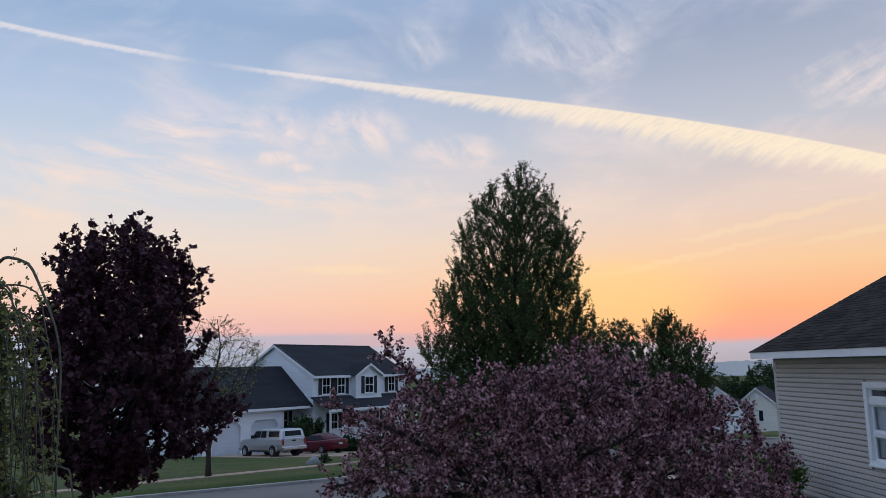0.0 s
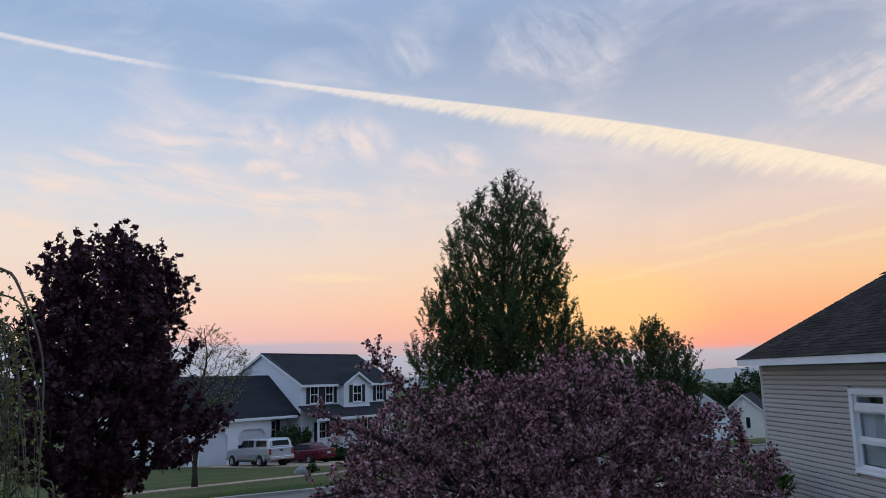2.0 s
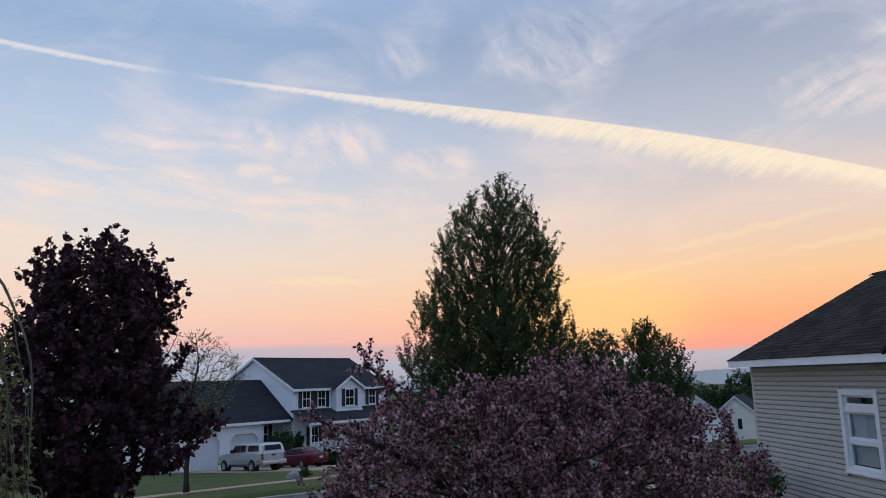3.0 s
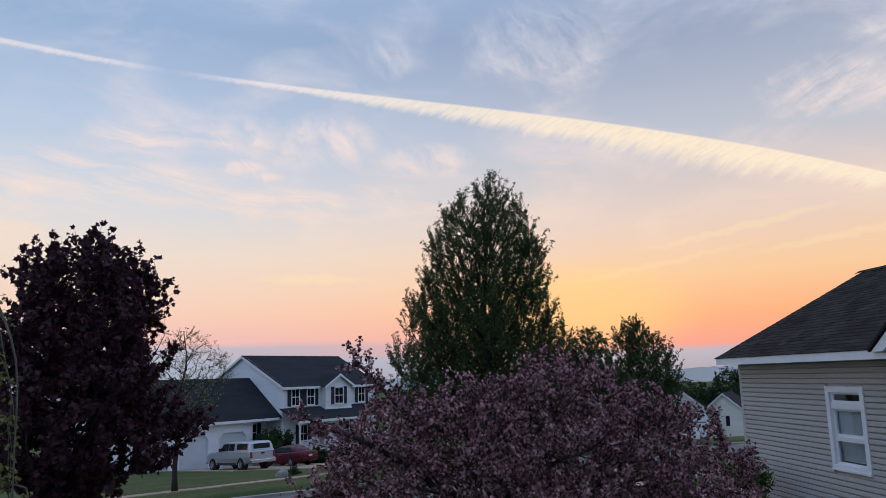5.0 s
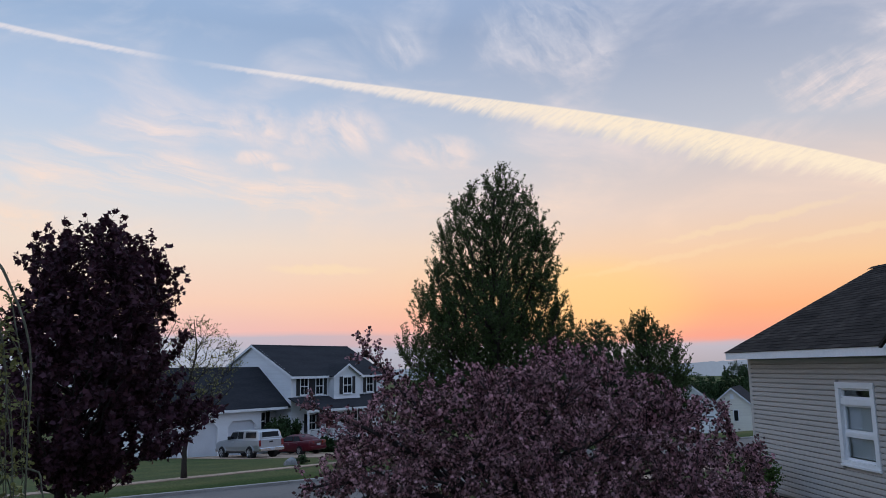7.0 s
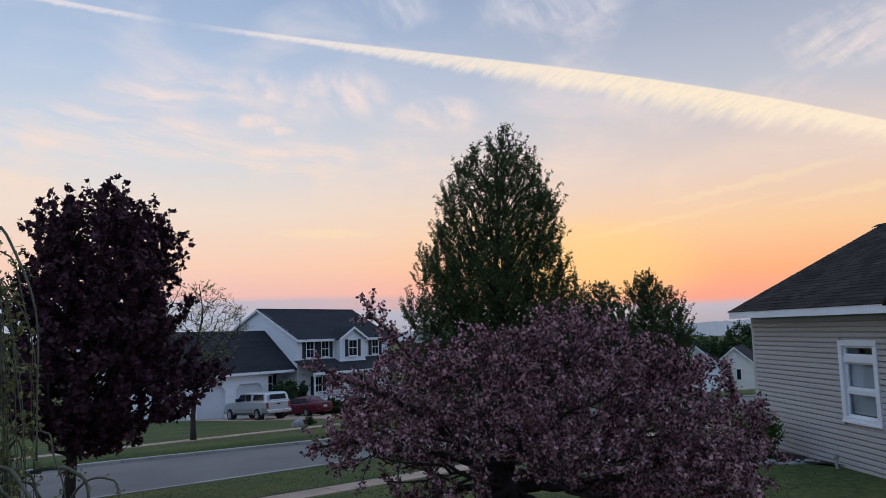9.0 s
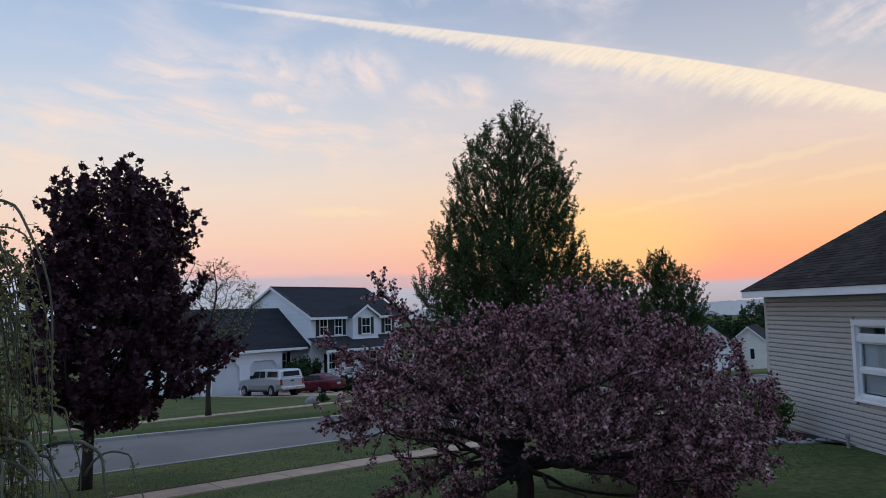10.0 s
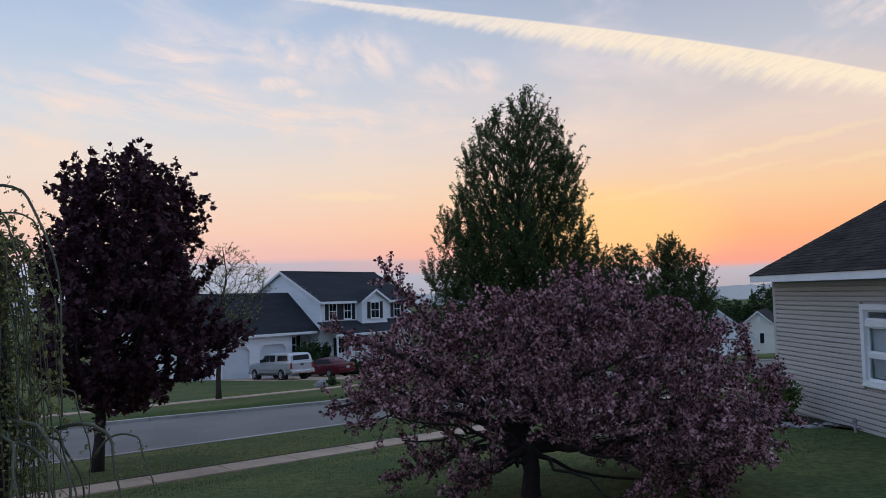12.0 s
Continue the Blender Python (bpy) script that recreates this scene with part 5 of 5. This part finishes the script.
def sedan():
    ax, ay = hw(-4.8, -7.5)
    t = thing("red_sedan", stand(ax, ay, HEAD, 2.8), "dark red sedan parked with its rear to the street", "car")
    W = 0.92
    part("body", loft([lower(-1.05, W * 0.84, 0.42, 0.92, 0.9), lower(-0.95, W * 0.93, 0.32, 1.02, 0.92), lower(-0.4, W * 0.99, 0.26, 1.03, 0.92, 0.02), lower(0.5, W, 0.22, 0.98), lower(2.2, W, 0.22, 0.95),
                       lower(3.0, W * 0.98, 0.24, 0.88, 0.88, 0.04), lower(3.55, W * 0.90, 0.28, 0.76, 0.85, 0.03), lower(3.75, W * 0.74, 0.36, 0.62, 0.85, 0.01)]), REDCAR, t, smooth=True)
    part("cabin", loft([cabin(-0.55, 0.80, 0.74, 0.98, 1.04), cabin(0.2, 0.83, 0.62, 0.96, 1.38), cabin(0.7, 0.84, 0.60, 0.95, 1.45), cabin(1.3, 0.84, 0.60, 0.95, 1.44), cabin(1.7, 0.84, 0.63, 0.94, 1.36), cabin(2.65, 0.82, 0.78, 0.90, 0.97)]), REDCAR, t, smooth=True)
    for o in (1, -1):
        yy = lambda z: o * (0.845 - (z - 0.95) * 0.47)
        for x0, x1, xt0, xt1 in ((-0.05, 0.78, 0.28, 0.78), (0.86, 2.1, 0.86, 1.58)):
            pane_on(t, [(x0, yy(1.02), 1.02), (x1, yy(1.02), 1.02), (xt1, yy(1.34), 1.34), (xt0, yy(1.34), 1.34)], (0, o, 0.45))
        pane_on(t, [(-1.05, o * 0.38, 0.80), (-0.97, o * 0.80, 0.80), (-0.95, o * 0.80, 0.98), (-1.03, o * 0.38, 0.98)], (-1, o * 0.25, 0.1), TAIL, "tail_lamp", 0.03)
        part("mirror", Shape().box(1.85, o * 0.97 - 0.1, 0.98, 1.97, o * 0.97 + 0.08, 1.12, 0.03), REDCAR, t)
        for x in (0.15, 1.1):
            part("door_handle", Shape().box(x, o * 0.92 - 0.02, 0.80, x + 0.16, o * 0.92 + 0.015, 0.83), CHROME, t)
        for x in (0, 2.8):
            arch(t, x, o * 0.915, 0.36, REDCAR)
            wheel(t, x, o * 0.86, 0.335, 0.22)
    pane_on(t, [(-0.42, -0.62, 1.06), (-0.42, 0.62, 1.06), (0.16, 0.52, 1.365), (0.16, -0.52, 1.365)], (-0.5, 0, 1), name="rear_window")
    pane_on(t, [(2.5, 0.66, 1.0), (2.5, -0.66, 1.0), (1.76, -0.54, 1.36), (1.76, 0.54, 1.36)], (0.5, 0, 1), name="windscreen")
    part("rear_bumper", Shape().box(-1.12, -0.78, 0.40, -0.95, 0.78, 0.62, 0.05), REDCAR, t)
    part("trunk_trim", Shape().box(-1.085, -0.36, 0.86, -1.06, 0.36, 0.90), CHROME, t)
    part("number_plate", Shape().box(-1.13, -0.16, 0.66, -1.06, 0.16, 0.80), PLATE, t)


pickup()
sedan()


# ---- shrubs, stones and edging ----
def shrub(seed, at, rx, ry, hgt, mat, label, leaf=0.05, n=900, group=""):
    rng = random.Random(seed)
    z = land(*at)
    sh = thing("shrub", Matrix.Translation((*at, z)), label, "shrub", group)
    wood, lv = Shape(), Leaves()
    for k in range(26):
        a, e = rng.uniform(0, 2 * math.pi), rng.uniform(0.15, 1.35)
        tip = Vector((math.cos(a) * math.cos(e) * rx, math.sin(a) * math.cos(e) * ry, (0.12 + 0.85 * math.sin(e)) * hgt)) * rng.uniform(0.8, 1.08)
        b = bezier(Vector((0, 0, -0.05)), Vector((tip.x * 0.3, tip.y * 0.3, tip.z * 0.6)), tip, 6)
        wood.tube(b, [0.014, 0.012, 0.01, 0.008, 0.006, 0.004], 4)
        for _ in range(n // 26):
            t = rng.uniform(0.35, 1.05)
            c = Vector((tip.x * t, tip.y * t, tip.z * (0.25 + 0.75 * t))) + rand_dir(rng) * 0.22 * min(rx, hgt) * rng.random() ** 0.5
            c.z = max(0.03, c.z)
            lv.put(c, rand_dir(rng) + Vector((0, 0, 0.5)), rand_dir(rng) + Vector((0, 0, 0.3)), leaf * rng.uniform(0.6, 1.3))
    part("stemwork", wood, BARK, sh, kind="stuff")
    part("foliage", lv.mesh("foliage", mat, OVAL), mat, sh)


shrub(1, (6.72, 14.1), 0.60, 0.60, 0.84, SHRUB_LEAF, "low green shrub at the corner of the siding house", 0.055, 4200)
shrub(2, (6.0, 14.9), 0.42, 0.4, 0.55, LEAF_YOUNG, "pale yellow-green shrub in the stone-edged bed", 0.05, 900)
for k, (sx, sy, r, hh) in enumerate(((-2.2, -0.9, 1.3, 3.0), (-0.9, -1.3, 1.3, 2.7), (-2.9, -2.0, 1.1, 2.3), (-0.4, -2.9, 0.8, 1.0), (0.7, -2.95, 0.9, 1.1), (1.9, -2.9, 0.9, 1.05), (2.9, -2.9, 0.7, 0.9), (7.6, -2.9, 0.8, 1.0), (9.2, -2.9, 0.8, 1.0))):
    shrub(10 + k, hw(sx, sy), r, r, hh, LEAF_DEEP, "dark green clipped shrub in front of the porch", 0.17, 5200, "porch shrubs")
shrub(30, (-4.35, 38.9), 0.36, 0.36, 0.42, LEAF_DEEP, "small dark shrub beside the boulder", 0.09, 500)


def rock(seed, at, r, hgt, name="boulder", label="grey granite boulder beside the driveway", group=""):
    bm = bmesh.new()
    bmesh.ops.create_icosphere(bm, subdivisions=3 if r > 0.3 else 2, radius=1.0)
    for v in bm.verts:
        k = 1 + 0.28 * noise.noise(v.co * 1.3 + Vector((seed * 7.1, 0, 0))) + 0.1 * noise.noise(v.co * 3.7 + Vector((0, seed, 0)))
        v.co = Vector((v.co.x * r * k, v.co.y * r * k * 0.8, max(-0.35, v.co.z * k) * hgt))
    s = Shape()
    s.take(bm)
    ob = new(name, s.mesh(name, STONE, True))
    ob.location = (*at, land(*at) + 0.12 * hgt)
    tagged(ob, label, "boulder" if name == "boulder" else "stone", group)


rock(1, (-4.82, 38.4), 0.34, 0.30)
rrng = random.Random(4)
for k in range(34):
    u = k / 33
    rock(50 + k, (5.3 + 2.1 * u + rrng.uniform(-0.05, 0.05), 13.5 - 0.45 * u + rrng.uniform(-0.14, 0.14)), rrng.uniform(0.05, 0.13), rrng.uniform(0.03, 0.07), "edging_stone",
         "pale flat stone edging the planting bed", "bed edging")
bed = Shape()
ring = [(5.2, 14.0), (5.5, 13.6), (6.2, 13.45), (7.2, 12.95), (7.46, 12.5), (7.46, 15.5), (6.2, 15.6), (5.4, 15.0)]
bed.add([(x, y, land(x, y) + 0.045) for x, y in ring] + [(6.3, 14.0, land(6.3, 14.0) + 0.06)], [(i, (i + 1) % 8, 8) for i in range(8)])
tagged(part("planting_bed", bed, SOIL, kind="structure", label="dark mulch planting bed beside the house"), category="ground")
vent = thing("vent_pipe", pose(7.30, 12.45, land(7.3, 12.45)), "short grey vent pipe standing beside the wall", "pipe")
part("pipe", Shape().tube([Vector((0, 0, -0.05)), Vector((0, 0, 0.17))], [0.024, 0.024], 10), STONE, vent)
part("cap", Shape().tube([Vector((0, 0, 0.165)), Vector((0, 0, 0.20)), Vector((0, 0, 0.23))], [0.036, 0.04, 0.025], 10), STONE, vent)


# ---- far distance ----
def hills():
    s = Shape()
    for ring_r, base_el, amp, seed in ((1500, -0.05, 0.30, 3.0),):
        vs = []
        for k in range(0, 721):
            a = radians(-75 + k * 150 / 720)
            e = base_el + amp * noise.noise((a * 5 + seed, 0, 0)) + 0.09 * noise.noise((a * 45, 1, seed)) + 0.07 * noise.noise((a * 140, 2, seed)) + 0.22 * math.exp(-((math.degrees(a) - 26) / 7) ** 2)
            x, y = math.sin(a) * ring_r, math.cos(a) * ring_r
            top = 2.6 + ring_r * math.tan(radians(e))
            vs += [(x, y, -40), (x, y, top), (x * 1.12, y * 1.12, top - 4)]
        s.add(vs, [(3 * k, 3 * k + 3, 3 * k + 4, 3 * k + 1) for k in range(720)] + [(3 * k + 1, 3 * k + 4, 3 * k + 5, 3 * k + 2) for k in range(720)])
    tagged(part("backdrop", s, HILL, kind="structure", label="wooded hills on the horizon with blue haze painted in"), category="hills")


hills()


# ---- pavements, kerbs and the drive ----
def paving(name, label):
    return thing(name, pose(0, 0, 0), label, name.replace("_", " "), kind="structure")


near_walk = paving("pavement", "pale concrete pavement across the front lawn")
run_of_pieces(near_walk, "slab", -24, 30, 1.5, -5.35, -4.45, 0.012, 0.12, CONCRETE)
far_walk = paving("pavement", "pale concrete pavement on the far side of the street")
run_of_pieces(far_walk, "slab", -30, 15.5, 1.8, 11.0, 12.2, 0.03, 0.12, CONCRETE)
near_kerb = paving("kerb", "worn concrete kerb along the near lawn")
run_of_pieces(near_kerb, "kerb_stone", -30, 45, 3.0, -0.16, 0.02, 0.015, 0.4, KERB)
far_kerb = paving("kerb", "worn concrete kerb along the far verge")
run_of_pieces(far_kerb, "kerb_stone", -36, 48, 3.0, ROAD_W - 0.02, ROAD_W + 0.16, 0.015, 0.4, KERB)
# shadowed far edge of the pavement, laid as a strip in soil colour
edge_strip = strip(list(range(-24, 31, 2)), [-4.45, -4.33], lambda a, d: land_ad(a, d) + 0.02)
tagged(part("lawn_edge_shade", edge_strip, SOIL, kind="structure", label="dark strip standing in for shade along the verge edge"), category="soil")

drive = paving("driveway", "concrete driveway from the street to the garage")
yy = 0.44
while yy > -36:
    for x0, x1 in ((-11.6, -7.1), (-7.08, -2.6)):
        q = [(*hw(x, y), 0) for x, y in ((x0, yy - 2.98), (x1, yy - 2.98), (x1, yy), (x0, yy))]
        if min(ad(p[0], p[1])[1] for p in q) < ROAD_W + 0.1:
            continue
        part("slab", Shape().slab([(p[0], p[1], land(p[0], p[1]) + 0.035) for p in q], 0.15), CONCRETE, drive)
    yy -= 3.0


# ---- grass blades on the near lawn and verge ----
def blades():
    rng = np.random.default_rng(6)
    n = 90000
    a = rng.uniform(-12, 22, n)
    d = np.where(rng.random(n) < 0.7, rng.uniform(-14.5, -5.7, n), rng.uniform(-4.3, -0.2, n))
    ox, oy = ROAD_O.x + U2.x * a + N2.x * d, ROAD_O.y + U2.y * a + N2.y * d
    keep = (ox < 7.2) & (oy > 7.0)
    a, d, ox, oy = a[keep], d[keep], ox[keep], oy[keep]
    z = np.interp(d, F_D, F_Z)
    n = len(a)
    h = rng.uniform(0.012, 0.04, n)
    ang = rng.uniform(0, 2 * math.pi, n)
    w = rng.uniform(0.004, 0.009, n)
    lean = rng.uniform(-0.02, 0.02, (n, 2))
    v = np.empty((n, 3, 3))
    v[:, 0] = np.stack([ox - np.cos(ang) * w, oy - np.sin(ang) * w, z - 0.03], 1)
    v[:, 1] = np.stack([ox + np.cos(ang) * w, oy + np.sin(ang) * w, z - 0.03], 1)
    v[:, 2] = np.stack([ox + lean[:, 0], oy + lean[:, 1], z + h], 1)
    me = bpy.data.meshes.new("grass")
    me.vertices.add(3 * n)
    me.vertices.foreach_set("co", v.reshape(-1))
    me.loops.add(3 * n)
    me.loops.foreach_set("vertex_index", np.arange(3 * n, dtype=np.int32))
    me.polygons.add(n)
    me.polygons.foreach_set("loop_start", np.arange(0, 3 * n, 3, dtype=np.int32))
    me.update(calc_edges=True)
    me.materials.append(BLADE)
    tagged(new("grass", me), "short uneven grass blades on the mown lawn", "grass", kind="stuff")


blades()
